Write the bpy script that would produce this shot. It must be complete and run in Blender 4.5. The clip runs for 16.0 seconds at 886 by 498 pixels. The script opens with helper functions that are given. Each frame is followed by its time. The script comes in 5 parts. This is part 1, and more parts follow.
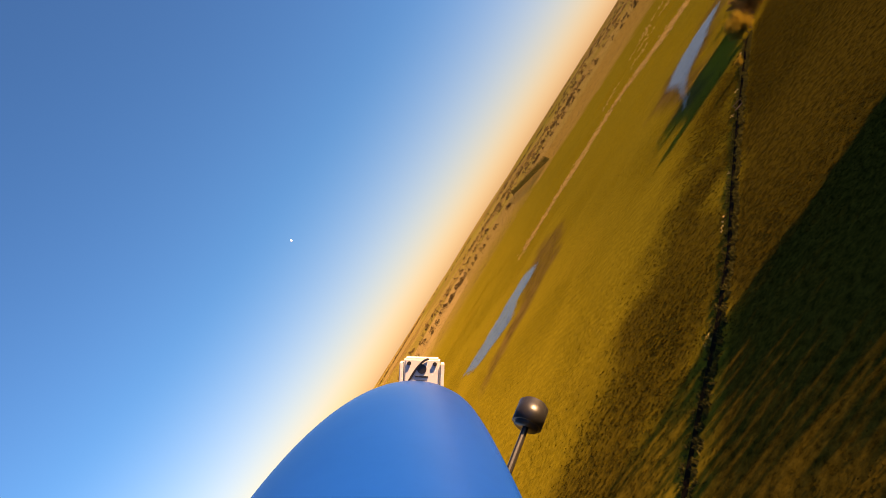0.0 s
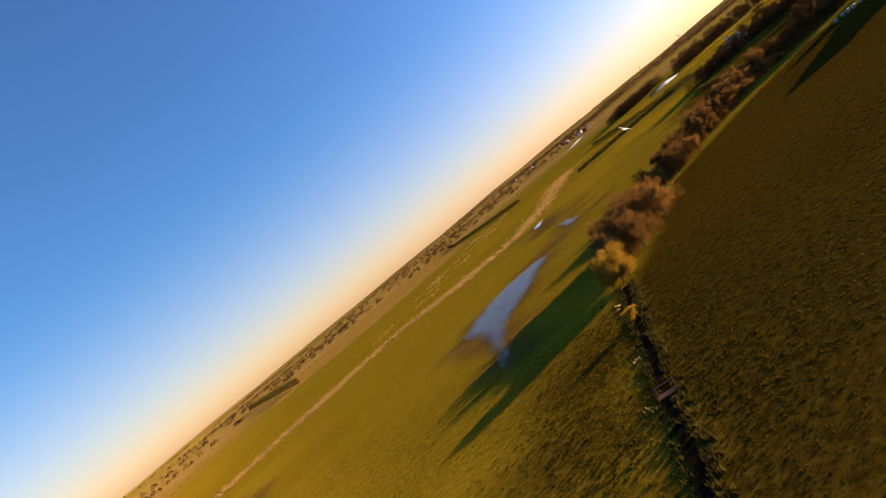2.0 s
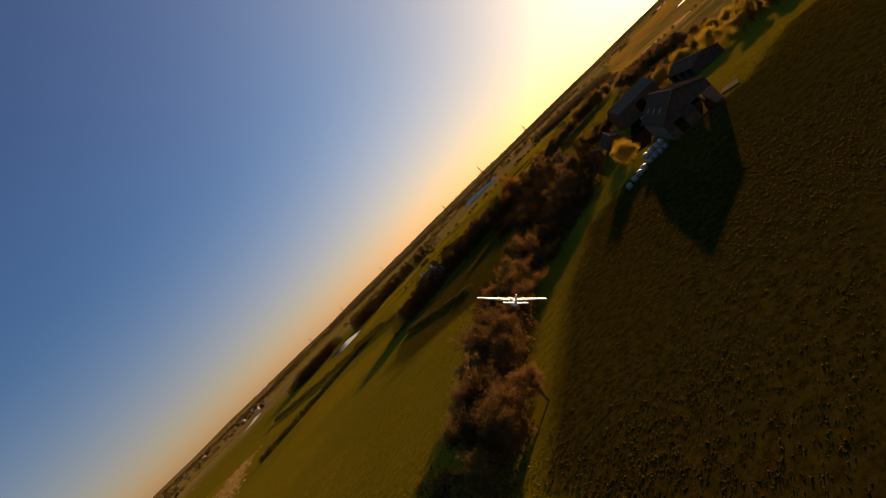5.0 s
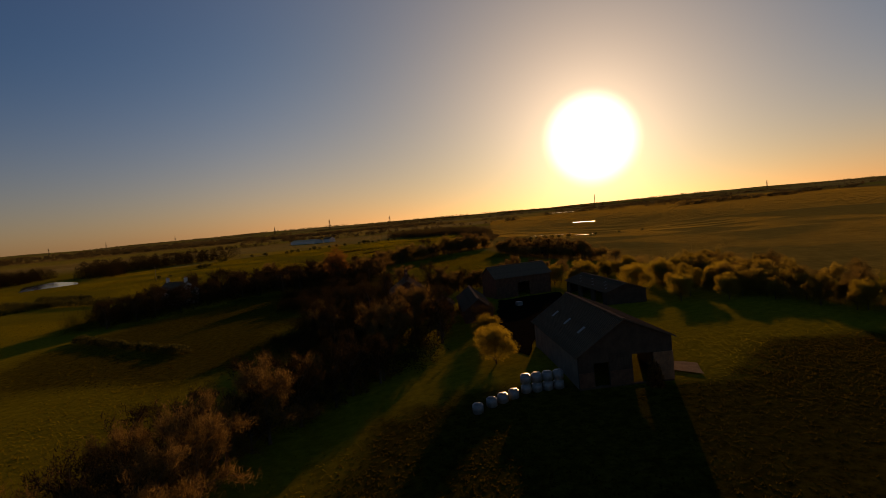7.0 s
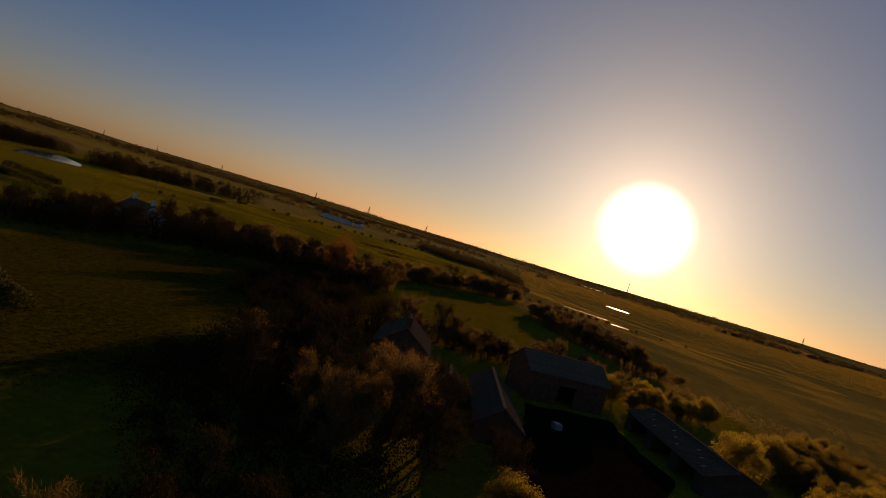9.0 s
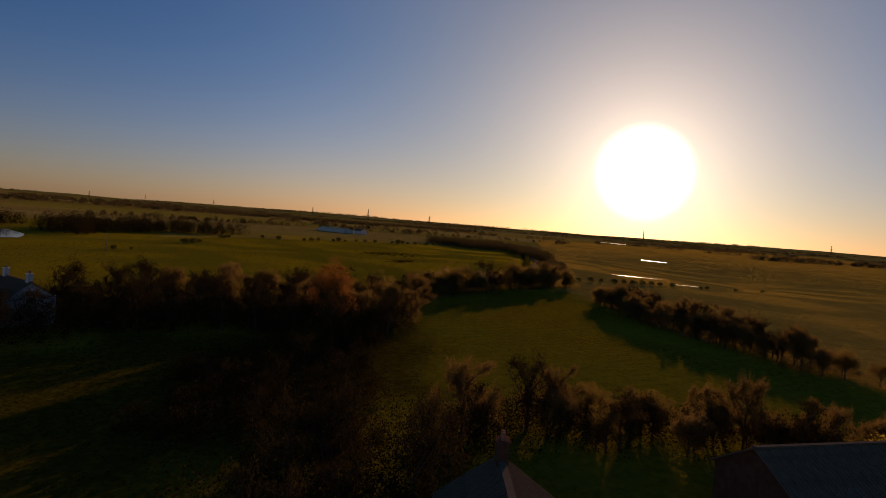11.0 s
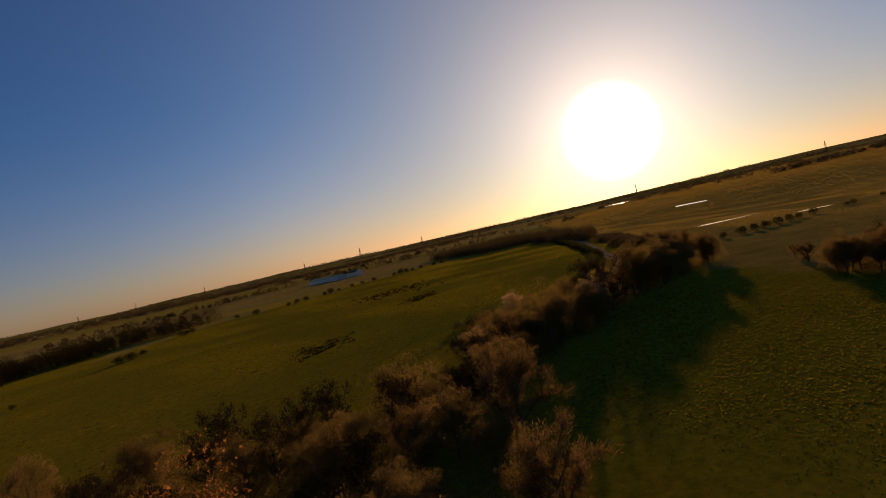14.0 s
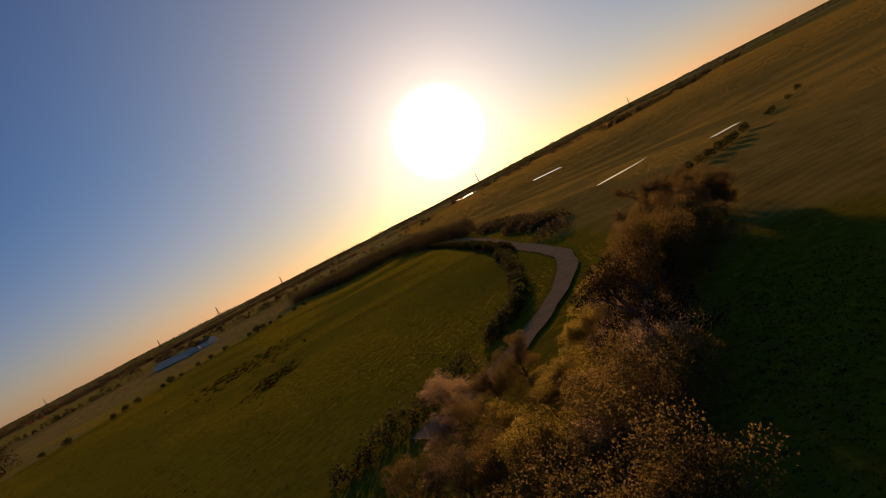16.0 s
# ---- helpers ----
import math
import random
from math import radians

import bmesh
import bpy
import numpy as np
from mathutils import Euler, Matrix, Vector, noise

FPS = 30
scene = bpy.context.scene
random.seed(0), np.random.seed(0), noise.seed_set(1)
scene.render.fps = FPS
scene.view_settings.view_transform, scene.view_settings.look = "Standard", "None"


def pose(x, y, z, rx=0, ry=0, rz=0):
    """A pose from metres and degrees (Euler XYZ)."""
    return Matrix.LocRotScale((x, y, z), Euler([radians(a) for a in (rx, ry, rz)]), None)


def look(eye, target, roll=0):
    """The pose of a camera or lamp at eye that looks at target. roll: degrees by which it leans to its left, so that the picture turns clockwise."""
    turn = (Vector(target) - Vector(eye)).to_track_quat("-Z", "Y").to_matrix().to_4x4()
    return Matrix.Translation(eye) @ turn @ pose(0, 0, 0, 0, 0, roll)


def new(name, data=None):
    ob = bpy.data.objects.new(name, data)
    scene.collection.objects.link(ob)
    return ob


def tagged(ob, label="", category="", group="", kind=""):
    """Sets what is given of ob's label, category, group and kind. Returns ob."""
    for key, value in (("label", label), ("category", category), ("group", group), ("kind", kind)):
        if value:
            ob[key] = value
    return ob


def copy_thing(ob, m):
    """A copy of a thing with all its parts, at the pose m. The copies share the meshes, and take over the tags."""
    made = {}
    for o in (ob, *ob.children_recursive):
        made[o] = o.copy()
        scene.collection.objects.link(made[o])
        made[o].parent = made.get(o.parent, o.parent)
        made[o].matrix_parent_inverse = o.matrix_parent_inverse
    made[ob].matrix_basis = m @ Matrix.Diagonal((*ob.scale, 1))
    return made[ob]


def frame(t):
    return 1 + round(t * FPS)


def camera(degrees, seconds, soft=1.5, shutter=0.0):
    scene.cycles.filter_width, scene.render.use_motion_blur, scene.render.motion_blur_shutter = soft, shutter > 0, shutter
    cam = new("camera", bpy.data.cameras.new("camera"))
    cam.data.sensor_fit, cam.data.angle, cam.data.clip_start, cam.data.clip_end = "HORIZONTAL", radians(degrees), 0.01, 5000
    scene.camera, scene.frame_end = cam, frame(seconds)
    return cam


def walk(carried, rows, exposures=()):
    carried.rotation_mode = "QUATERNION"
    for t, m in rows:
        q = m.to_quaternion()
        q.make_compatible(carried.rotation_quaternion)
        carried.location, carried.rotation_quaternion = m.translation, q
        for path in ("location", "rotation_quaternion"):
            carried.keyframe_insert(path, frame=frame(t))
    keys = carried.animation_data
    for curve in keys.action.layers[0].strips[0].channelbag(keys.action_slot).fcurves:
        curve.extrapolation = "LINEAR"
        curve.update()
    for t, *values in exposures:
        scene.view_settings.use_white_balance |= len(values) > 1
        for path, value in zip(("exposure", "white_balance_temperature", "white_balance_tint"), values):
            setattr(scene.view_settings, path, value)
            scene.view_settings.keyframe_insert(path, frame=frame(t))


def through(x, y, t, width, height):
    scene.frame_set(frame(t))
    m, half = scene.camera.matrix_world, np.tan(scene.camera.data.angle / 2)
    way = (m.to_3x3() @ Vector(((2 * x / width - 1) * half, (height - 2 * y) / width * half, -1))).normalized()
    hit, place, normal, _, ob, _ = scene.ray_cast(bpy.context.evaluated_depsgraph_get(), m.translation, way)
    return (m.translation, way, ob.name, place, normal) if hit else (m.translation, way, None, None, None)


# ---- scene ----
cam = camera(72.0, 16.0, soft=0.7)
# seconds, eye x y z, turn rx ry rz in degrees
PATH = [
    (0.0, -0.00, 0.00, 26.90, 92.59, 57.78, 2.19),
    (0.5, 2.13, 18.61, 24.89, 87.47, 53.93, -9.71),
    (1.0, 6.12, 36.12, 22.70, 86.08, 47.19, -18.48),
    (1.5, 11.98, 51.69, 21.25, 87.04, 41.99, -24.84),
    (2.0, 18.41, 65.52, 20.51, 88.46, 39.55, -30.59),
    (2.5, 26.28, 78.54, 20.49, 89.37, 41.17, -36.21),
    (3.0, 34.56, 90.13, 20.72, 89.49, 44.31, -42.64),
    (3.5, 44.28, 101.16, 20.29, 88.70, 46.77, -49.86),
    (4.0, 54.74, 110.16, 19.59, 87.54, 49.58, -57.23),
    (4.5, 65.98, 118.06, 18.51, 86.82, 47.57, -64.86),
    (4.7, 70.55, 120.75, 18.25, 86.69, 47.45, -67.77),
    (6.8, 115.60, 131.05, 17.95, 86.89, 10.09, -86.04),
    (7.0, 119.78, 131.42, 17.81, 86.98, 5.25, -86.13),
    (7.5, 128.01, 132.33, 17.82, 87.23, -6.31, -86.44),
    (8.0, 137.69, 133.37, 18.07, 87.51, -17.48, -85.92),
    (8.5, 147.76, 134.59, 17.84, 88.20, -18.57, -84.35),
    (9.0, 158.68, 136.73, 18.16, 88.85, -16.78, -82.84),
    (9.5, 170.89, 140.31, 18.87, 89.16, -7.84, -81.35),
    (9.7, 175.75, 141.40, 19.15, 88.91, -4.70, -81.46),
    (11.8, 225.70, 151.20, 18.95, 86.17, -5.59, -82.80),
    (12.0, 230.97, 152.15, 18.79, 86.11, -7.24, -82.19),
    (12.5, 244.96, 154.56, 18.29, 85.80, -10.28, -81.66),
    (13.0, 258.92, 157.36, 17.02, 86.28, -9.00, -81.42),
    (13.5, 271.64, 161.77, 16.95, 87.63, -0.38, -82.01),
    (14.0, 285.01, 165.83, 17.10, 88.88, 13.04, -83.30),
    (14.5, 299.20, 168.73, 17.67, 89.79, 28.76, -85.42),
    (15.0, 313.39, 169.65, 17.94, 89.10, 36.32, -89.29),
    (15.5, 326.57, 169.26, 17.90, 86.97, 37.72, -93.93),
    (16.0, 338.99, 168.28, 17.03, 85.43, 27.25, -97.81),
]
walk(cam, [(t, pose(x, y, z, rx, ry, rz)) for t, x, y, z, rx, ry, rz in PATH], [(0.0, 2.4, 8100, 29), (1.5, 2.5, 7400, 28), (2.5, 2.3, 7500, 28), (4.5, 1.6, 8500, 28), (7.0, 0.2, 9000, 26), (9.5, 0.28, 7700, 26), (12.0, 0.44, 7000, 25), (16.0, 0.5, 6900, 25)])

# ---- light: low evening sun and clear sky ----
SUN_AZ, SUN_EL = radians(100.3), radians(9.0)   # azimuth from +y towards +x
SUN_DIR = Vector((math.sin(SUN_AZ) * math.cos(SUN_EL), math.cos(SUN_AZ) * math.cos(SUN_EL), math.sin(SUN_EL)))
GLARE_EL = radians(5.8)   # the middle of the glare, set below the lamp's sun to fit the view
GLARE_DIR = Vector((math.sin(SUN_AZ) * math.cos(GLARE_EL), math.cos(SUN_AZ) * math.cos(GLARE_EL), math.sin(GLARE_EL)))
world = bpy.data.worlds.new("evening_sky")
world.use_nodes = True
scene.world = world
sky = world.node_tree.nodes.new("ShaderNodeTexSky")
sky.sky_type = "NISHITA"
sky.sun_disc = False
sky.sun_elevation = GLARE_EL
sky.sun_rotation = SUN_AZ
sky.altitude = 20
sky.air_density = 1.0
sky.dust_density = 0.3
sky.ozone_density = 2.4
back = world.node_tree.nodes["Background"]
back.inputs["Strength"].default_value = 0.065


def sky_glow():
    """Paints the sun's wide glare and the aureole round it, by the angle from GLARE_DIR."""
    nodes, links = world.node_tree.nodes, world.node_tree.links

    def calc(op, a, b=0.0):
        n = nodes.new("ShaderNodeMath")
        n.operation = op
        for i, v in enumerate((a, b)):
            if isinstance(v, float):
                n.inputs[i].default_value = v
            else:
                links.new(v, n.inputs[i])
        return n.outputs[0]
    tc = nodes.new("ShaderNodeTexCoord")
    dot = nodes.new("ShaderNodeVectorMath")
    dot.operation = "DOT_PRODUCT"
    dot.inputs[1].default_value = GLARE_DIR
    links.new(tc.outputs["Generated"], dot.inputs[0])
    deg = calc("MULTIPLY", calc("ARCCOSINE", calc("MINIMUM", dot.outputs["Value"], 1.0)), 57.29578)
    edge = nodes.new("ShaderNodeMapRange")
    edge.interpolation_type = "SMOOTHSTEP"
    for k, v in zip(("From Min", "From Max", "To Min", "To Max"), GLARE):
        edge.inputs[k].default_value = v
    links.new(deg, edge.inputs["Value"])
    total = None
    for fac, tint in ((edge.outputs[0], (1.0, 0.95, 0.85)),) + tuple((calc("MULTIPLY", calc("POWER", 2.71828, calc("MULTIPLY", deg, -1.0 / w)), s), c) for w, s, c in HALO):
        rgb = nodes.new("ShaderNodeVectorMath")
        rgb.operation = "SCALE"
        rgb.inputs[0].default_value = tint
        links.new(fac, rgb.inputs["Scale"])
        if total is None:
            total = rgb.outputs[0]
        else:
            add = nodes.new("ShaderNodeVectorMath")
            links.new(total, add.inputs[0])
            links.new(rgb.outputs[0], add.inputs[1])
            total = add.outputs[0]
    # clear blue high up, warm along the horizon, paler close to the sun
    def step(value, a, b):
        m = nodes.new("ShaderNodeMapRange")
        m.interpolation_type = "SMOOTHSTEP"
        m.inputs["From Min"].default_value, m.inputs["From Max"].default_value = a, b
        links.new(value, m.inputs["Value"])
        return m.outputs[0]

    def tint_mix(fac, a, b):
        m = nodes.new("ShaderNodeMix")
        m.data_type = "VECTOR"
        for k, v in ((4, a), (5, b)):
            if isinstance(v, tuple):
                m.inputs[k].default_value = v
            else:
                links.new(v, m.inputs[k])
        links.new(fac, m.inputs[0])
        return m.outputs[1]
    sep = nodes.new("ShaderNodeSeparateXYZ")
    links.new(tc.outputs["Generated"], sep.inputs[0])
    high = tint_mix(step(sep.outputs[2], 0.02, 0.30), TINT_LOW, TINT_HIGH)
    tint = tint_mix(step(deg, 6.0, 34.0), TINT_NEAR, high)
    # gain by angle from the sun, lowest at middle angles, tuned to the camera's view
    gain = tint_mix(step(deg, 52.0, 105.0), tint_mix(step(deg, 20.0, 48.0), (1.0, 1.0, 1.0), (0.86, 0.91, 0.99)), (1.28, 1.28, 1.22))
    deep = nodes.new("ShaderNodeVectorMath")
    deep.operation = "MULTIPLY"
    links.new(tint, deep.inputs[0])
    links.new(gain, deep.inputs[1])
    tint = deep.outputs[0]
    mul = nodes.new("ShaderNodeVectorMath")
    mul.operation = "MULTIPLY"
    links.new(sky.outputs[0], mul.inputs[0])
    links.new(tint, mul.inputs[1])
    add = nodes.new("ShaderNodeVectorMath")
    links.new(mul.outputs[0], add.inputs[0])
    links.new(total, add.inputs[1])
    links.new(add.outputs[0], back.inputs["Color"])


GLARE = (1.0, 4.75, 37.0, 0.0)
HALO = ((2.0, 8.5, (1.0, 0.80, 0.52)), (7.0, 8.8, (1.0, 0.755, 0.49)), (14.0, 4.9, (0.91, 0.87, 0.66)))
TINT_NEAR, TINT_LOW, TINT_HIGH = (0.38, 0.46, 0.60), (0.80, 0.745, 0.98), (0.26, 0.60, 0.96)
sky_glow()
lamp = bpy.data.lights.new("sun", "SUN")
lamp.energy, lamp.angle, lamp.color = 5.0, radians(0.6), (1.0, 0.66, 0.34)
sun_lamp = new("sun_lamp", lamp)
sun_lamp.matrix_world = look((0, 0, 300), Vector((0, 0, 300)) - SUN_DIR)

# ---- materials ----
def material(name, rough=0.8, metal=0.0):
    m = bpy.data.materials.new(name)
    m.use_nodes = True
    b = m.node_tree.nodes["Principled BSDF"]
    b.inputs["Roughness"].default_value = rough
    b.inputs["Metallic"].default_value = metal
    return m, m.node_tree.nodes, m.node_tree.links, b


def coords(nodes, links, kind="Object", scale=(1, 1, 1)):
    tc = nodes.new("ShaderNodeTexCoord")
    mp = nodes.new("ShaderNodeMapping")
    mp.inputs["Scale"].default_value = scale
    links.new(tc.outputs[kind], mp.inputs["Vector"])
    return mp.outputs[0]


def noise_node(nodes, links, vec, scale, detail=4.0, rough=0.6):
    n = nodes.new("ShaderNodeTexNoise")
    n.inputs["Scale"].default_value = scale
    n.inputs["Detail"].default_value = detail
    n.inputs["Roughness"].default_value = rough
    links.new(vec, n.inputs["Vector"])
    return n.outputs["Fac"]


def ramp(nodes, links, fac, stops):
    r = nodes.new("ShaderNodeValToRGB")
    e = r.color_ramp.elements
    while len(e) < len(stops):
        e.new(0.5)
    for el, (p, c) in zip(e, stops):
        el.position, el.color = p, (*c, 1)
    links.new(fac, r.inputs[0])
    return r.outputs[0]


def blend(nodes, links, fac, a, b, mode="MIX"):
    x = nodes.new("ShaderNodeMix")
    x.data_type, x.blend_type = "RGBA", mode
    for s, v in (("Factor", fac), ("A", a), ("B", b)):
        i = [k for k in x.inputs if k.name == s and (k.type == "RGBA" or s == "Factor" and k.type == "VALUE")][0]
        if isinstance(v, (int, float)):
            i.default_value = v
        elif isinstance(v, tuple):
            i.default_value = (*v, 1)
        else:
            links.new(v, i)
    return [k for k in x.outputs if k.type == "RGBA"][0]


def bump(nodes, links, height, b, strength=0.5, dist=0.05):
    n = nodes.new("ShaderNodeBump")
    n.inputs["Strength"].default_value = strength
    n.inputs["Distance"].default_value = dist
    links.new(height, n.inputs["Height"])
    links.new(n.outputs[0], b.inputs["Normal"])


def matte(nodes, links, b):
    """Turns a surface wholly matt: colour and relief go to a diffuse shader."""
    d = nodes.new("ShaderNodeBsdfDiffuse")
    d.inputs["Roughness"].default_value = 0.6
    links.new(b.inputs["Base Color"].links[0].from_socket, d.inputs["Color"])
    if b.inputs["Normal"].links:
        links.new(b.inputs["Normal"].links[0].from_socket, d.inputs["Normal"])
    links.new(d.outputs[0], nodes["Material Output"].inputs["Surface"])
    nodes.remove(b)
    return d


def simple(name, dark, light, scale=3.0, rough=0.8, metal=0.0, relief=0.3, dist=0.02):
    """A surface with mottling at two scales and a fine relief."""
    m, nodes, links, b = material(name, rough, metal)
    v = coords(nodes, links)
    a = noise_node(nodes, links, v, scale, 6)
    c = noise_node(nodes, links, v, scale * 9, 3)
    col = ramp(nodes, links, a, [(0.3, dark), (0.7, light)])
    col = blend(nodes, links, 0.35, col, ramp(nodes, links, c, [(0.3, dark), (0.75, light)]))
    links.new(col, b.inputs["Base Color"])
    bump(nodes, links, c, b, relief, dist)
    if rough > 0.78:
        matte(nodes, links, b)
    return m


def foliage(name, dark, light, through=0.4):
    """Leaves or twigs: varied from clump to clump and from plant to plant, letting some light through."""
    m, nodes, links, b = material(name, 0.75)
    geo = nodes.new("ShaderNodeNewGeometry")
    info = nodes.new("ShaderNodeObjectInfo")
    col = ramp(nodes, links, geo.outputs["Random Per Island"], [(0.0, dark), (1.0, light)])
    hsv = nodes.new("ShaderNodeHueSaturation")
    val = nodes.new("ShaderNodeMapRange")
    val.inputs["To Min"].default_value, val.inputs["To Max"].default_value = 0.7, 1.3
    links.new(info.outputs["Random"], val.inputs["Value"])
    links.new(val.outputs[0], hsv.inputs["Value"])
    links.new(col, hsv.inputs["Color"])
    links.new(hsv.outputs[0], b.inputs["Base Color"])
    b = matte(nodes, links, b)
    tr = nodes.new("ShaderNodeBsdfTranslucent")
    links.new(hsv.outputs[0], tr.inputs["Color"])
    mix = nodes.new("ShaderNodeMixShader")
    mix.inputs[0].default_value = through
    links.new(b.outputs[0], mix.inputs[1])
    links.new(tr.outputs[0], mix.inputs[2])
    links.new(mix.outputs[0], nodes["Material Output"].inputs["Surface"])
    return m


def ground_material():
    m, nodes, links, b = material("grassland", 0.95)
    v = coords(nodes, links)
    att = {}
    for k in ("soil", "straw", "tuft_shade", "mud", "far"):
        a = nodes.new("ShaderNodeAttribute")
        a.attribute_name = k
        att[k] = a.outputs["Fac"]
    big = noise_node(nodes, links, v, 0.018, 5)
    mid = noise_node(nodes, links, v, 0.16, 6, 0.7)
    fine = noise_node(nodes, links, v, 1.1, 5, 0.75)
    grass = ramp(nodes, links, big, [(0.3, (0.140, 0.114, 0.0083)), (0.52, (0.188, 0.145, 0.0099)), (0.72, (0.222, 0.150, 0.0132))])
    grass = blend(nodes, links, 0.5, grass, ramp(nodes, links, mid, [(0.3, (0.110, 0.091, 0.0066)), (0.7, (0.235, 0.179, 0.0132))]))
    grass = blend(nodes, links, 0.55, grass, ramp(nodes, links, fine, [(0.32, (0.066, 0.054, 0.0039)), (0.68, (0.250, 0.191, 0.0138))]))
    # faint rows left by the tractor
    mp = nodes.new("ShaderNodeMapping")
    mp.inputs["Rotation"].default_value = (0, 0, radians(-38))
    links.new(v, mp.inputs["Vector"])
    rows = nodes.new("ShaderNodeTexWave")
    rows.inputs["Scale"].default_value = 0.13
    rows.inputs["Distortion"].default_value = 5.0
    rows.inputs["Detail"].default_value = 3.0
    rows.inputs["Detail Scale"].default_value = 0.6
    links.new(mp.outputs[0], rows.inputs["Vector"])
    streak = nodes.new("ShaderNodeMath")
    streak.operation = "MULTIPLY"
    streak.inputs[1].default_value = 0.14
    links.new(rows.outputs["Fac"], streak.inputs[0])
    grass = blend(nodes, links, streak.outputs[0], grass, (0.066, 0.054, 0.0039))
    tuft_shade = ramp(nodes, links, fine, [(0.35, (0.014, 0.0102, 0.0015)), (0.62, (0.063, 0.0445, 0.006))])
    tuft_shade = blend(nodes, links, streak.outputs[0], tuft_shade, (0.018, 0.016, 0.002))
    grass = blend(nodes, links, att["tuft_shade"], grass, tuft_shade)
    wv = nodes.new("ShaderNodeTexWave")
    wv.inputs["Scale"].default_value = 0.35
    wv.inputs["Distortion"].default_value = 1.5
    links.new(coords(nodes, links, scale=(0.35, 1, 1)), wv.inputs["Vector"])
    soil = ramp(nodes, links, mid, [(0.3, (0.16, 0.104, 0.020)), (0.7, (0.32, 0.212, 0.042))])
    soil = blend(nodes, links, 0.16, soil, ramp(nodes, links, wv.outputs["Fac"], [(0.2, (0.12, 0.085, 0.02)), (0.8, (0.34, 0.23, 0.05))]))
    straw = ramp(nodes, links, fine, [(0.3, (0.16, 0.10, 0.03)), (0.7, (0.42, 0.30, 0.075))])
    mud = ramp(nodes, links, mid, [(0.35, (0.04, 0.022, 0.010)), (0.65, (0.09, 0.055, 0.025))])
    # far farmland: a patchwork of pasture, stubble and plough
    vor = nodes.new("ShaderNodeTexVoronoi")
    vor.inputs["Scale"].default_value = 0.0042
    links.new(coords(nodes, links, scale=(1.0, 0.6, 1)), vor.inputs["Vector"])
    sep = nodes.new("ShaderNodeSeparateColor")
    links.new(vor.outputs["Color"], sep.inputs[0])
    patch = ramp(nodes, links, sep.outputs[0], [(0.0, (0.15, 0.14, 0.022)), (0.25, (0.30, 0.22, 0.06)), (0.5, (0.19, 0.12, 0.05)), (0.7, (0.22, 0.19, 0.03)), (0.85, (0.36, 0.25, 0.10)), (1.0, (0.14, 0.09, 0.035))])
    patch = blend(nodes, links, 0.3, patch, grass)
    col = blend(nodes, links, att["far"], grass, patch)
    col = blend(nodes, links, att["soil"], col, soil)
    col = blend(nodes, links, att["straw"], col, straw)
    col = blend(nodes, links, att["mud"], col, mud)
    links.new(col, b.inputs["Base Color"])
    add = nodes.new("ShaderNodeMath")
    links.new(mid, add.inputs[0])
    links.new(fine, add.inputs[1])
    bump(nodes, links, add.outputs[0], b, 0.5, 0.035)
    matte(nodes, links, b)
    return m


M_GROUND = ground_material()
M_TWIG = foliage("bare_twigs", (0.080, 0.047, 0.014), (0.235, 0.142, 0.044), 0.3)
# bare twigs again, with the wood's shaded side put into the colour
M_TWIG_SHADE = foliage("shaded_twigs", (0.015, 0.0095, 0.004), (0.064, 0.040, 0.013), 0.14)
M_YELLOW = foliage("yellow_green_leaves", (0.13, 0.090, 0.012), (0.32, 0.225, 0.030), 0.5)
M_ORANGE = foliage("orange_leaves", (0.085, 0.033, 0.008), (0.25, 0.105, 0.025), 0.35)
M_GREEN = foliage("gold_green_leaves", (0.090, 0.064, 0.011), (0.28, 0.192, 0.034), 0.55)
M_HEDGE = foliage("hedge_leaves", (0.022, 0.024, 0.007), (0.085, 0.075, 0.018), 0.25)
M_FARWOOD = foliage("far_woodland", (0.048, 0.034, 0.014), (0.135, 0.092, 0.035), 0.15)
# near black: the woods' shaded side is put into this colour
M_WOOD_SHADE = foliage("shaded_woodland", (0.012, 0.008, 0.003), (0.045, 0.029, 0.010), 0.12)
M_REED = foliage("dry_reeds", (0.30, 0.205, 0.068), (0.60, 0.45, 0.17), 0.3)
M_GRASS = foliage("grass_tufts", (0.068, 0.054, 0.003), (0.134, 0.104, 0.006), 0.5)
# darkened copy of the grass, with shade and lens falloff in its colour
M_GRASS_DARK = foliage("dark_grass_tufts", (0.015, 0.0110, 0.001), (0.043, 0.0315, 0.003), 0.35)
M_MOOR = foliage("brown_moor_grass", (0.115, 0.076, 0.014), (0.20, 0.130, 0.026), 0.5)
M_BLOSSOM = foliage("pinkish_blossom", (0.11, 0.07, 0.028), (0.38, 0.245, 0.125), 0.5)
M_BROWN = foliage("brown_leaves", (0.060, 0.039, 0.011), (0.195, 0.125, 0.034), 0.5)
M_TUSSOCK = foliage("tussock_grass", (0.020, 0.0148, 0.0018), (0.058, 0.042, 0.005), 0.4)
M_STUBBLE = foliage("stubble", (0.07, 0.055, 0.012), (0.20, 0.14, 0.04), 0.35)
# brighter copy of M_GRASS, its backlit glow put into the colour
M_GRASS_FAR = foliage("sunlit_grass", (0.098, 0.079, 0.004), (0.170, 0.132, 0.008), 0.52)
M_BARK = simple("bark", (0.05, 0.035, 0.022), (0.16, 0.11, 0.07), 4, 0.9)


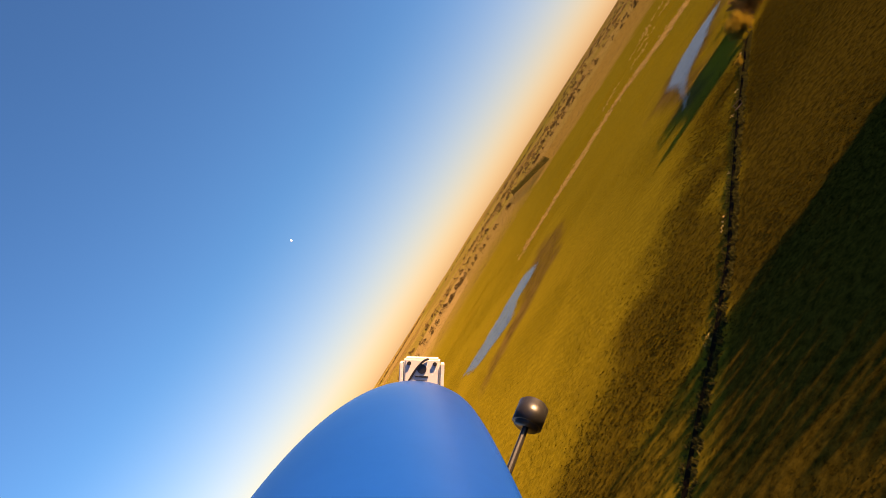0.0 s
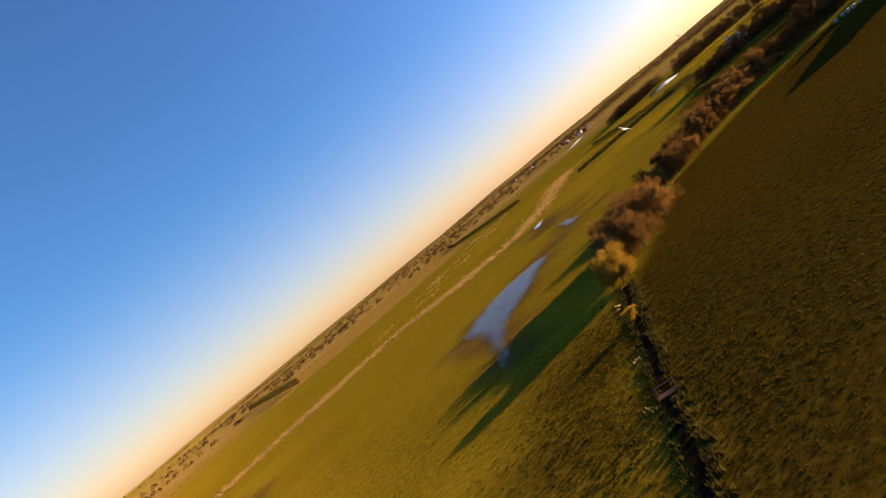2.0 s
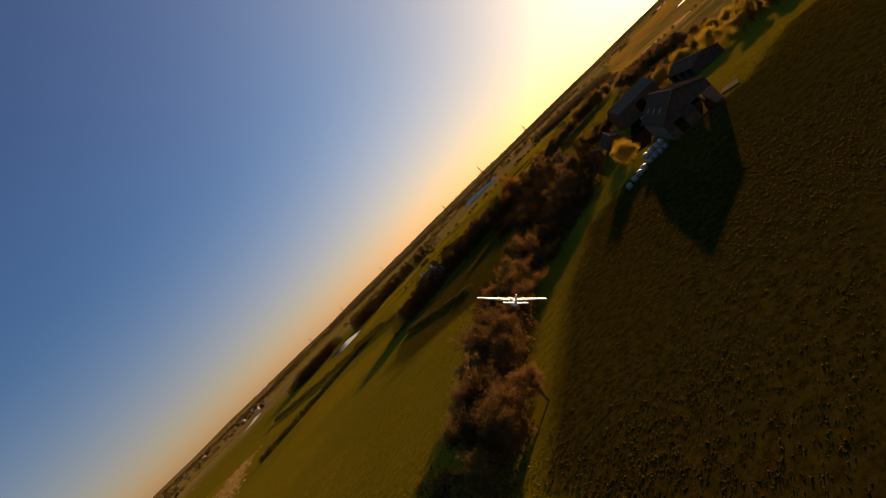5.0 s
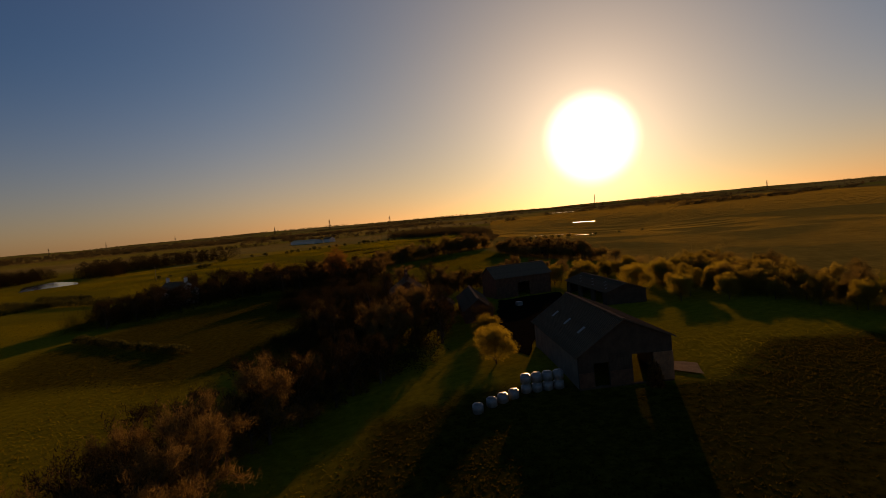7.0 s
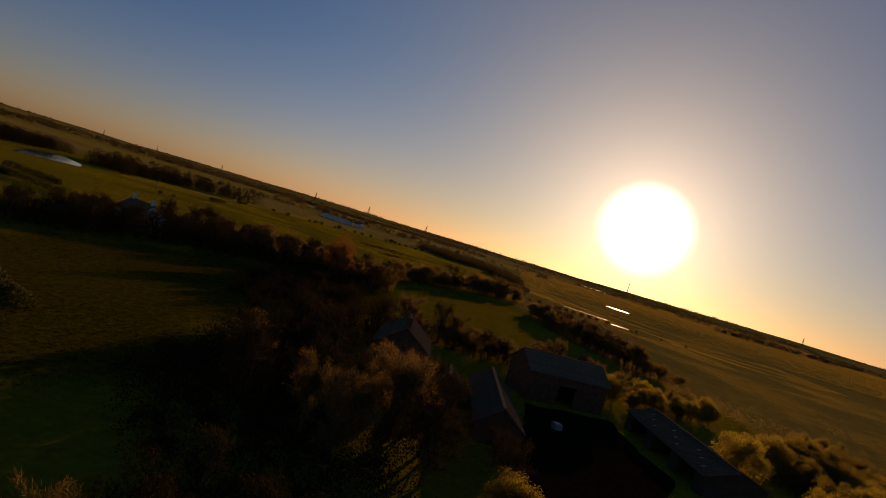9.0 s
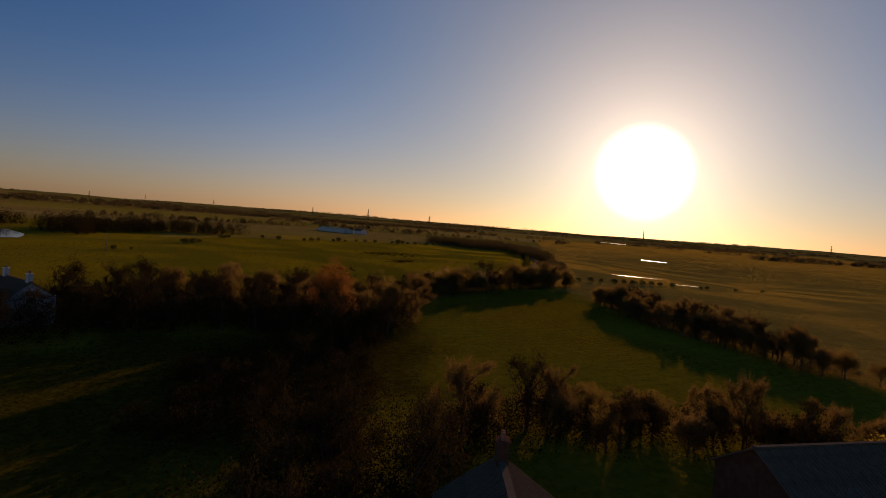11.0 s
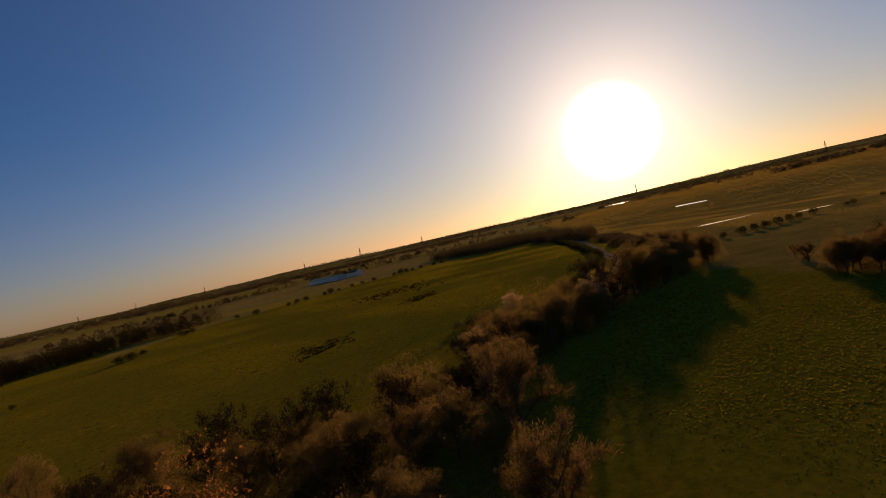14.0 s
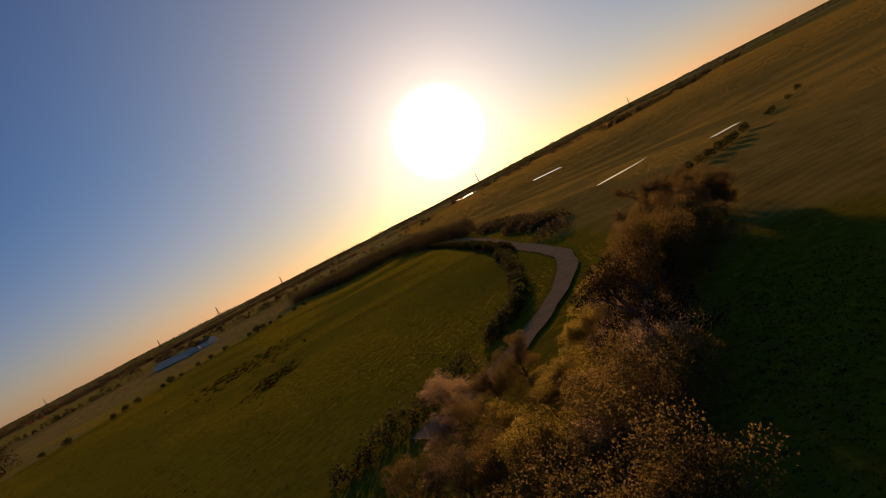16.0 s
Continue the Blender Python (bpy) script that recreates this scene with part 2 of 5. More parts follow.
# ---- building helpers ----
def part(name, bm, mat_, parent, label="", smooth=False):
    me = bpy.data.meshes.new(name)
    bm.normal_update()
    bm.to_mesh(me)
    bm.free()
    me.materials.append(mat_)
    if smooth:
        me.polygons.foreach_set("use_smooth", [True] * len(me.polygons))
    ob = new(name, me)
    ob.parent = parent
    if label:
        tagged(ob, label)
    return ob


def mesh_from(name, verts, faces, mat_):
    me = bpy.data.meshes.new(name)
    me.from_pydata([tuple(v) for v in verts], [], [tuple(f) for f in faces])
    me.materials.append(mat_)
    me.update()
    return me


def box(bm, x0, x1, y0, y1, z0, z1, bevel=0.0):
    b2 = bmesh.new()
    bmesh.ops.create_cube(b2, size=1, matrix=Matrix.LocRotScale(((x0 + x1) / 2, (y0 + y1) / 2, (z0 + z1) / 2), None, (x1 - x0, y1 - y0, z1 - z0)))
    if bevel:
        bmesh.ops.bevel(b2, geom=b2.edges[:], offset=bevel, segments=2, affect="EDGES")
    vm = {v: bm.verts.new(v.co) for v in b2.verts}
    for f in b2.faces:
        bm.faces.new([vm[v] for v in f.verts])
    b2.free()
    return bm


def height(x, y):
    """The lie of the land: a gentle swell under the far pasture, a hollow under the wet moor, a rise under the barn, low hills at the skyline."""
    k = max(0.0, min(1.0, (math.hypot(x - 250, y - 150) - 1800) / 2500))
    hill = k * k * (3 - 2 * k) * (17 + 7 * math.sin(x * 0.0021 + 1) * math.cos(y * 0.0017) + 4 * math.sin((x + y) * 0.0047))
    return (hill + 1.5 * math.exp(-((x - 186) / 30) ** 2 - ((y - 118) / 26) ** 2) + 2.2 * math.exp(-((x - 470) / 130) ** 2 - ((y - 155) / 75) ** 2)
            - 5.5 * math.exp(-((x - 640) / 150) ** 2 - ((y - 10) / 90) ** 2))


def inside(x, y, poly):
    """Distance into a polygon: positive inside, negative outside."""
    c, best = False, 1e9
    n = len(poly)
    for i in range(n):
        x1, y1 = poly[i]
        x2, y2 = poly[(i + 1) % n]
        if (y1 > y) != (y2 > y) and x < (x2 - x1) * (y - y1) / (y2 - y1) + x1:
            c = not c
        dx, dy = x2 - x1, y2 - y1
        u = max(0, min(1, ((x - x1) * dx + (y - y1) * dy) / (dx * dx + dy * dy + 1e-9)))
        best = min(best, math.hypot(x - x1 - u * dx, y - y1 - u * dy))
    return best if c else -best


def inside_many(p, poly):
    """Which of the points (n, 2) lie in a polygon."""
    x, y = p[:, 0], p[:, 1]
    c = np.zeros(len(p), dtype=bool)
    for i in range(len(poly)):
        (x1, y1), (x2, y2) = poly[i], poly[(i + 1) % len(poly)]
        if y1 != y2:
            c ^= ((y1 > y) != (y2 > y)) & (x < (x2 - x1) * (y - y1) / (y2 - y1) + x1)
    return c


def along(line, step, rng, jitter=0.0):
    """Points every step metres along a line of corners."""
    out = []
    for (x1, y1), (x2, y2) in zip(line, line[1:]):
        n = max(1, int(math.hypot(x2 - x1, y2 - y1) / step))
        for i in range(n):
            u = (i + 0.5) / n
            out.append((x1 + (x2 - x1) * u + rng.uniform(-jitter, jitter), y1 + (y2 - y1) * u + rng.uniform(-jitter, jitter)))
    return out


# ---- the ground, one sheet to the horizon ----
BROWN_MOOR = [(400, 135), (455, 136), (560, 128), (660, 128), (1400, 120), (2600, -900), (800, -500), (330, -120), (232, 70), (262, 76), (305, 98), (345, 118)]
# darker field: its own tone plus shade and lens falloff painted in
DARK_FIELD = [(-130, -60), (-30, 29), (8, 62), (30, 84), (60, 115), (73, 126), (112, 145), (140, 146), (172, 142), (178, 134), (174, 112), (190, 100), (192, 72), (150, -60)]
TUFT_STRIP = [(68, 124), (22, 76), (-20, 40), (-45, 60), (5, 92), (38, 112), (58, 130)]
STRAW = [(20, 296), (50, 302), (75, 296), (106, 306), (135, 272), (160, 262), (200, 282), (290, 352), (284, 362), (200, 294), (160, 272), (110, 314), (50, 310), (20, 304)]
MUD = [(55, 136), (62, 139), (80, 164), (112, 184), (135, 190), (160, 232), (172, 252), (150, 250), (128, 200), (108, 196), (72, 187), (60, 158)]
MUD_B = [(-30, 166), (-22, 178), (-1, 186), (20, 198), (31, 230), (21, 250), (4, 224), (-4, 200), (-22, 190)]
# meadow outline whose shade is put into the ground and grass colour
MEADOW_SHADE = [(196, 166), (190, 200), (225, 214), (245, 212), (268, 206), (284, 200), (296, 188), (296, 172), (316, 166), (306, 160), (270, 158), (250, 166), (222, 168), (205, 161)]
GOLD_FIELD = [(500, 335), (560, 330), (640, 280), (700, 235), (900, 215), (1010, 400), (844, 454), (620, 400)]
FAR_PLOUGH = [(100, 552), (165, 532), (230, 510), (310, 545), (420, 700), (560, 1000), (340, 860), (210, 780), (145, 800), (105, 900)]
FAR_GOLD = [(105, 905), (145, 805), (210, 785), (340, 865), (560, 1010), (720, 1500), (420, 1250), (200, 1100)]


def build_ground():
    def axis(lo, hi, step, reach):
        inner = list(np.arange(lo, hi + step, step))
        d, k, a, b = step, 1.17, [], []
        x = inner[-1]
        while x < reach:
            d *= k
            x += d
            a.append(x)
        d, x = step, inner[0]
        while x > -reach:
            d *= k
            x -= d
            b.append(x)
        return b[::-1] + inner + a
    xs, ys = axis(-130, 720, 3.0, 4700), axis(-60, 420, 3.0, 4700)
    verts = [(x, y, height(x, y) + 0.12 * noise.noise((x * 0.03, y * 0.03, 0))) for y in ys for x in xs]
    nx = len(xs)
    faces = [(j * nx + i, j * nx + i + 1, (j + 1) * nx + i + 1, (j + 1) * nx + i) for j in range(len(ys) - 1) for i in range(nx - 1)]
    me = mesh_from("ground", verts, faces, M_GROUND)
    me.polygons.foreach_set("use_smooth", [True] * len(me.polygons))

    def soft(x, y, poly, w, box_pad=30):
        if not (min(p[0] for p in poly) - box_pad < x < max(p[0] for p in poly) + box_pad and min(p[1] for p in poly) - box_pad < y < max(p[1] for p in poly) + box_pad):
            return 0.0
        d = inside(x, y, poly) + w * noise.noise((x * 0.09, y * 0.09, 3))
        return max(0.0, min(1.0, 0.5 + d / w))
    layers = {"soil": [], "straw": [], "tuft_shade": [], "mud": [], "far": []}
    for x, y, z in verts:
        r = math.hypot(x - 250, y - 150)
        layers["soil"].append(max(soft(x, y, BROWN_MOOR, 6), soft(x, y, FAR_PLOUGH, 30)))
        layers["straw"].append(max(0.95 * soft(x, y, STRAW, 5), 0.6 * soft(x, y, GOLD_FIELD, 8), 0.5 * soft(x, y, FAR_GOLD, 14)))
        # real tussock strip, plus painted shade over the south field and the meadow
        layers["tuft_shade"].append(max(0.85 * soft(x, y, TUFT_STRIP, 14), 0.94 * soft(x, y, DARK_FIELD, 2), 0.8 * soft(x, y, MEADOW_SHADE, 8)))
        layers["mud"].append(0.7 * max(soft(x, y, MUD, 9), soft(x, y, MUD_B, 6)))
        layers["far"].append(max(0.0, min(1.0, (r - 420) / 200)))
    for k, vals in layers.items():
        a = me.attributes.new(k, "FLOAT", "POINT")
        a.data.foreach_set("value", vals)
    return tagged(new("ground", me), "olive-gold autumn pasture with brown ploughed and marshy stretches", "ground", kind="structure")


build_ground()


# ---- plants ----
def blade(verts, faces, p, d, side, length, width):
    """One thin twig or leaf: a pointed sliver."""
    n = len(verts)
    verts += [p + side * width, p + d * length, p - side * width]
    faces.append((n, n + 1, n + 2))


def limb(verts, faces, a, b, ra, rb, sides=5):
    d = (b - a).normalized()
    u = d.orthogonal().normalized()
    w = d.cross(u)
    n = len(verts)
    for c, r in ((a, ra), (b, rb)):
        for i in range(sides):
            t = 2 * math.pi * i / sides
            verts.append(c + u * math.cos(t) * r + w * math.sin(t) * r)
    for i in range(sides):
        j = (i + 1) % sides
        faces.append((n + i, n + j, n + sides + j, n + sides + i))


def rand_dir(rng, up=0.0):
    while True:
        v = Vector((rng.uniform(-1, 1), rng.uniform(-1, 1), rng.uniform(-1, 1)))
        if 0.05 < v.length < 1:
            v.normalize()
            v.z += up
            return v.normalized()


def leaf_crown(seed, ends, tall, wide, count, size, lump):
    """Leaves on rounded lumps at the ends of the limbs."""
    r = np.random.RandomState(seed)
    c = np.array([tuple(e) for s, e in ends])
    rad = wide * lump * r.uniform(0.6, 1.25, len(c))
    k = r.randint(0, len(c), count)
    d = r.normal(size=(count, 3)) + np.array([0, 0, 0.25])
    d /= np.linalg.norm(d, axis=1)[:, None]
    p = c[k] + d * (rad[k] * r.uniform(0.45, 1.08, count))[:, None] * np.array([1, 1, 0.85])
    p[:, 2] = np.maximum(p[:, 2], 0.1)
    way = d * 0.7 + r.normal(size=(count, 3)) * 0.6 + np.array([0, 0, 0.2])
    way /= np.linalg.norm(way, axis=1)[:, None]
    side = np.cross(way, r.normal(size=(count, 3)))
    side /= np.linalg.norm(side, axis=1)[:, None] + 1e-9
    ln = (size * r.uniform(0.6, 1.35, count))[:, None]
    v = np.stack([p - side * ln * 0.42, p + side * ln * 0.42, p + way * ln], 1).reshape(-1, 3)
    return v.tolist(), np.arange(3 * count).reshape(count, 3).tolist()


def tree_data(seed, tall, wide, twigs, twig_len, twig_wide=0.0, bole=0.08, boughs=15, lean=0.55, lump=0.0):
    """Trunk-and-limbs and crown of one tree as (verts, faces) pairs. The crown grows from the ends of the limbs, so that its outline is uneven, with gaps."""
    rng = random.Random(seed)
    tv, tf, cv, cf = [], [], [], []
    top = Vector((rng.uniform(-0.3, 0.3), rng.uniform(-0.3, 0.3), tall * 0.6))
    r0 = tall * 0.022
    mid = Vector((top.x * 0.4, top.y * 0.4, tall * bole))
    limb(tv, tf, Vector((0, 0, -0.3)), mid, r0 * 1.35, r0 * 0.9, 7)
    limb(tv, tf, mid, top, r0 * 0.9, r0 * 0.3, 6)
    ends = []
    for k in range(boughs):
        u = rng.uniform(0.0, 1.0)
        a = mid.lerp(top, u)
        ang = 2 * math.pi * (k * 0.381 + rng.uniform(-0.1, 0.1))
        reach = wide * rng.uniform(0.45, 0.95) * (1 - 0.3 * u)
        b = a + Vector((math.cos(ang) * reach, math.sin(ang) * reach, tall * rng.uniform(0.10, 0.38) * (1.15 - 0.4 * u)))
        b.z = min(b.z, tall * 0.9)
        m1 = a.lerp(b, 0.5) + Vector((0, 0, tall * 0.03))
        limb(tv, tf, a, m1, r0 * 0.42, r0 * 0.28, 4)
        limb(tv, tf, m1, b, r0 * 0.28, r0 * 0.08, 4)
        for q in range(4):
            s = m1.lerp(b, rng.uniform(0.0, 1.0))
            e = s + rand_dir(rng, 0.6) * wide * rng.uniform(0.22, 0.42)
            e.z = min(e.z, tall * 0.97)
            limb(tv, tf, s, e, r0 * 0.13, r0 * 0.04, 3)
            ends.append((s, e))
        ends.append((m1, b))
        ends.append((a.lerp(m1, 0.4), m1))
    ends.append((mid.lerp(top, 0.6), top + Vector((0, 0, tall * 0.3))))
    if lump:
        cv, cf = leaf_crown(seed, ends, tall, wide, twigs, twig_len, lump)
        return tv, tf, cv, cf
    for i in range(twigs):
        s, e = rng.choice(ends)
        p = s.lerp(e, rng.uniform(0.25, 1.1))
        p = p + rand_dir(rng) * wide * rng.uniform(0.0, 0.17)
        d = (e - s).normalized() * 0.6 + rand_dir(rng, lean)
        d.normalize()
        side = d.cross(rand_dir(rng))
        if side.length < 0.01:
            continue
        side.normalize()
        blade(cv, cf, p, d, side, twig_len * rng.uniform(0.5, 1.3), twig_wide * rng.uniform(0.6, 1.3))
    return tv, tf, cv, cf


def bush_data(seed, tall, wide, leaves, size):
    rng = random.Random(seed)
    cv, cf = [], []
    lumps = [(Vector((rng.uniform(-0.55, 0.55) * wide, rng.uniform(-0.55, 0.55) * wide, tall * rng.uniform(0.3, 0.65))), rng.uniform(0.3, 0.55)) for _ in range(7)]
    for i in range(leaves):
        c, r = rng.choice(lumps)
        o = rand_dir(rng)
        p = c + Vector((o.x * r * wide, o.y * r * wide, o.z * r * tall * 0.75)) * rng.uniform(0.55, 1.05)
        p.z = max(p.z, 0.02)
        d = (o + rand_dir(rng, 0.4)).normalized()
        side = d.cross(rand_dir(rng))
        if side.length < 0.01:
            continue
        blade(cv, cf, p, d, side.normalized(), size * rng.uniform(0.6, 1.3), size * 0.36)
    return cv, cf


def tree_kind(name, label, crown_mat, seed, **k):
    """A pattern tree: an empty at its foot with trunk and crown; first pattern is moved to its first place later."""
    tv, tf, cv, cf = tree_data(seed, **k)
    root = tagged(new(name), label, "tree")
    trunk = new("trunk", mesh_from("trunk", tv, tf, M_BARK))
    crown = new("crown", mesh_from("crown", cv, cf, crown_mat))
    trunk.parent = crown.parent = root
    return {"root": root, "used": False, "data": (cv, cf)}


def plant(kind, x, y, scale=1.0, turn=0.0, group="", squash=1.0):
    m = Matrix.LocRotScale((x, y, height(x, y) - 0.05), Euler((0, 0, turn)), (scale, scale, scale * squash))
    if not kind["used"]:
        kind["used"] = True
        kind["root"].matrix_basis = m
        ob = kind["root"]
    else:
        ob = copy_thing(kind["root"], Matrix.Identity(4))
        ob.matrix_basis = m
    if group:
        ob["group"] = group
    return ob



BARE = [tree_kind("bare_tree", "leafless brown tree with fine reddish-brown twigs", M_TWIG, 11 + i, tall=8.0, wide=3.9, twigs=14000, twig_len=0.34, twig_wide=0.022) for i in range(3)]
DARK = [tree_kind("woodland_tree", "nearly leafless tree in dense woodland, shade put into its colour", M_TWIG_SHADE, 31 + i, tall=8.0, wide=3.4, twigs=3800, twig_len=0.32, twig_wide=0.034) for i in range(3)]
BROWN = [tree_kind("leafy_tree", "round tree with thin olive-brown leaves", M_BROWN, 91 + i, tall=7.0, wide=3.0, twigs=24000, twig_len=0.07, bole=0.05, lump=0.24, boughs=14) for i in range(2)]
YELLOW = [tree_kind("leafy_tree", "bushy tree with sunlit yellow-green leaves", M_YELLOW, 51 + i, tall=5.6, wide=2.7, twigs=14000, twig_len=0.13, bole=0.05, lump=0.33, boughs=14) for i in range(2)]
GREEN = [tree_kind("leafy_tree", "small round tree with gold-green thinning leaves", M_GREEN, 61 + i, tall=6.0, wide=2.8, twigs=22000, twig_len=0.088, bole=0.05, lump=0.25, boughs=13) for i in range(3)]
ORANGE = [tree_kind("orange_tree", "tall tree with rust-orange autumn leaves", M_ORANGE, 71, tall=11.0, wide=4.2, twigs=28000, twig_len=0.105, bole=0.04, lump=0.22, boughs=30)]
PALE = [tree_kind("blossom_tree", "slender tree with pale pinkish blossom tips", M_BLOSSOM, 81, tall=7.0, wide=2.8, twigs=15000, twig_len=0.068, lump=0.24)]

rng = random.Random(5)
plant(YELLOW[0], 72.5, 128.3, 1.0, 0.3, "trees by the ditch")
plant(YELLOW[1], 74.3, 129.6, 0.72, 1.9, "trees by the ditch")
plant(YELLOW[1], 71.0, 128.9, 0.55, 4.0, "trees by the ditch")
plant(YELLOW[0], 73.2, 127.6, 0.7, 2.2, "trees by the ditch", 0.75)
plant(YELLOW[1], 60.2, 116.8, 0.33, 0.3, "trees by the ditch")
for x, y, s in ((82, 131, 0.85), (86, 135, 1.0), (91, 139, 1.1), (88, 142, 1.0), (97, 144, 1.0), (93, 134, 0.9), (82, 137, 0.9), (97, 138, 0.95), (90, 136, 1.0), (94, 140, 1.05), (86, 139, 1.0), (80, 134, 0.75), (84, 133, 0.8), (77.5, 131.5, 0.7), (75.8, 130.8, 0.5), (95, 136, 0.85), (100, 141, 0.9), (91, 143, 0.95)):
    plant(BARE[int(x) % 3], x, y, 0.9 * s, rng.uniform(0, 6), "clump of bare trees by the ditch")
LINE_A = [(113, 150), (122, 149), (137, 152), (165, 155), (176, 150), (188, 145)]
for x, y in along(LINE_A, 3.0, rng, 0.8):
    for o in (-1.8, 2.2):
        # past x 152 more shade-coloured copies, to dim the hedge in the later view
        plant(rng.choice(BARE + BARE + DARK[:2] if x < 152 else BARE[:2] + DARK + DARK), x + rng.uniform(-1, 1), y + o + rng.uniform(-1.2, 1.2), rng.uniform(0.6, 1.0), rng.uniform(0, 6), "trees of the field hedge")


CLEAR = [(285, 219, 6.2), (233, 147, 6.5), (226, 134.6, 5), (249, 126, 9), (300, 177, 3.5)]   # x, y, radius kept free of trees


def fill(poly, step, kinds, lo, hi, group, rng):
    xs, ys = [p[0] for p in poly], [p[1] for p in poly]
    y = min(ys)
    while y < max(ys):
        x = min(xs)
        while x < max(xs):
            px, py = x + rng.uniform(-0.45, 0.45) * step, y + rng.uniform(-0.45, 0.45) * step
            if inside(px, py, poly) > 0.5 and all(math.hypot(px - cx, py - cy) > cr for cx, cy, cr in CLEAR):
                plant(rng.choice(kinds), px, py, rng.uniform(lo, hi), rng.uniform(0, 6), group, rng.uniform(0.85, 1.15))
            x += step
        y += step


BELT_WEST = [(286, 174), (296, 166.5), (312, 165), (306, 185), (304, 200), (308, 222), (300, 226), (262, 226), (240, 222), (245, 214), (268, 207), (282, 201), (293, 188)]
BELT_EAST = [(312, 165), (324, 168), (338, 168), (350, 165), (366, 158.5), (366, 166), (350, 176), (342, 190), (338, 205), (325, 220), (308, 222), (304, 200), (306, 185)]
# shade-coloured trees to the west, lighter lit-looking mix to the east
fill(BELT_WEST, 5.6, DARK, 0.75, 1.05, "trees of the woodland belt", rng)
fill(BELT_EAST, 5.2, DARK[:2] + BROWN + BARE[:1], 0.7, 1.0, "trees of the woodland belt", rng)
STRIP = [(372, 128), (340, 121), (305, 103), (275, 81), (262, 88), (250, 100), (236, 96), (218, 88), (192, 78), (196, 70), (225, 80), (262, 76), (300, 92), (345, 112), (374, 121)]
fill([p if p[0] < 300 else (300, 96) for p in STRIP], 3.3, GREEN + GREEN + [YELLOW[1]] + BROWN, 0.55, 0.95, "trees of the farm strip", rng)
fill([p for p in STRIP if p[0] >= 300], 2.9, BROWN + BARE[:2] + [DARK[0]], 0.55, 0.9, "trees of the farm strip", rng)
FARM_WOOD = [(198, 145), (215, 150), (228, 153), (240, 152), (254, 149), (259, 140), (262, 128), (260, 116), (267, 116), (269, 132), (266, 148), (256, 158), (240, 165), (222, 166), (205, 160)]
fill(FARM_WOOD, 5.8, DARK + DARK + [BARE[0], BROWN[1]], 0.65, 1.0, "trees behind the farm", rng)
ROAD_TREES = [(346, 176), (354, 165), (364, 158.5), (378, 151), (392, 140), (404, 129), (411, 133), (407, 140.5), (399, 147), (390, 153), (380, 159), (371, 165), (358, 174)]
fill(ROAD_TREES, 3.7, [GREEN[0], BROWN[0], PALE[0], BROWN[0], BROWN[1], GREEN[2]], 0.65, 0.95, "trees along the lane", rng)
fill([(352, 166), (362, 160), (376, 152.5), (390, 141), (394, 144.5), (381, 155), (367, 162.5)], 3.4, BROWN + [GREEN[2], DARK[2]], 1.0, 1.25, "trees along the lane", rng)
fill([(388, 143), (404, 129.5), (410, 132), (405, 138.5), (396, 145.5)], 3.6, BROWN + [DARK[1], BARE[0]], 0.9, 1.15, "trees along the lane", rng)
# low dark trees added where the pasture lies in black shade
fill([(252, 162), (268, 162), (284, 167), (298, 168), (290, 175), (270, 182), (252, 177)], 5.2, DARK, 0.4, 0.62, "low trees below the belt", rng)
fill([(371, 164), (384, 160), (388, 164), (380, 172), (368, 176), (362, 172)], 3.8, [BROWN[0], PALE[0], BROWN[1], GREEN[2]], 0.6, 0.85, "trees along the lane", rng)
fill([(256, 150), (259, 140), (262, 128), (260, 114), (268, 114), (271, 132), (267, 150)], 3.1, BARE + [BROWN[0], DARK[1]], 0.45, 0.72, "trees behind the farm", rng)
fill([(256, 116), (266, 113), (276, 99), (268, 95), (258, 106)], 3.3, GREEN + YELLOW + [BROWN[1]], 0.5, 0.8, "sunlit trees round the farm", rng)
GARDEN = [(198, 136), (212, 138), (224, 142), (222, 150), (200, 149)]
fill(GARDEN, 4.0, DARK + DARK + BARE[:1], 0.8, 1.1, "garden trees beside the farm", rng)
COPSE = [(203, 127), (212, 129), (217, 136), (208, 136), (200, 133)]
fill(COPSE, 4.0, DARK + [BARE[1]], 0.5, 0.75, "garden trees beside the farm", rng)
plant(ORANGE[0], 300, 177, 1.12, 0.4)
for x, y, s in ((186.0, 131.5, 0.85), (199.5, 132.6, 0.7), (236.5, 104.0, 1.1), (223, 100, 0.9), (228, 97, 1.0), (221, 93, 0.8), (258, 117, 0.9)):
    plant(YELLOW[int(x) % 2], x, y, s, x, "sunlit trees round the farm")
fill([(376, 127), (392, 126), (393, 121), (378, 121)], 4.0, [BARE[0], BARE[2]], 0.35, 0.5, "low scrub trees by the moor", rng)

# ---- joined plants: thickets, hedges, far woods, grass, reeds ----
def stuff_mesh(name, verts, faces, mat_, label, category):
    """One joined mesh of a kind that nobody could count. verts (n, 3), faces (m, 3 or 4) as arrays."""
    verts, faces = np.asarray(verts, dtype=np.float32), np.asarray(faces, dtype=np.int32)
    me = bpy.data.meshes.new(name)
    k = faces.shape[1]
    me.vertices.add(len(verts))
    me.vertices.foreach_set("co", verts.ravel())
    me.loops.add(faces.size)
    me.loops.foreach_set("vertex_index", faces.ravel())
    me.polygons.add(len(faces))
    me.polygons.foreach_set("loop_start", np.arange(0, faces.size, k, dtype=np.int32))
    me.materials.append(mat_)
    me.update()
    me.validate()
    return tagged(new(name, me), label, category, kind="stuff")


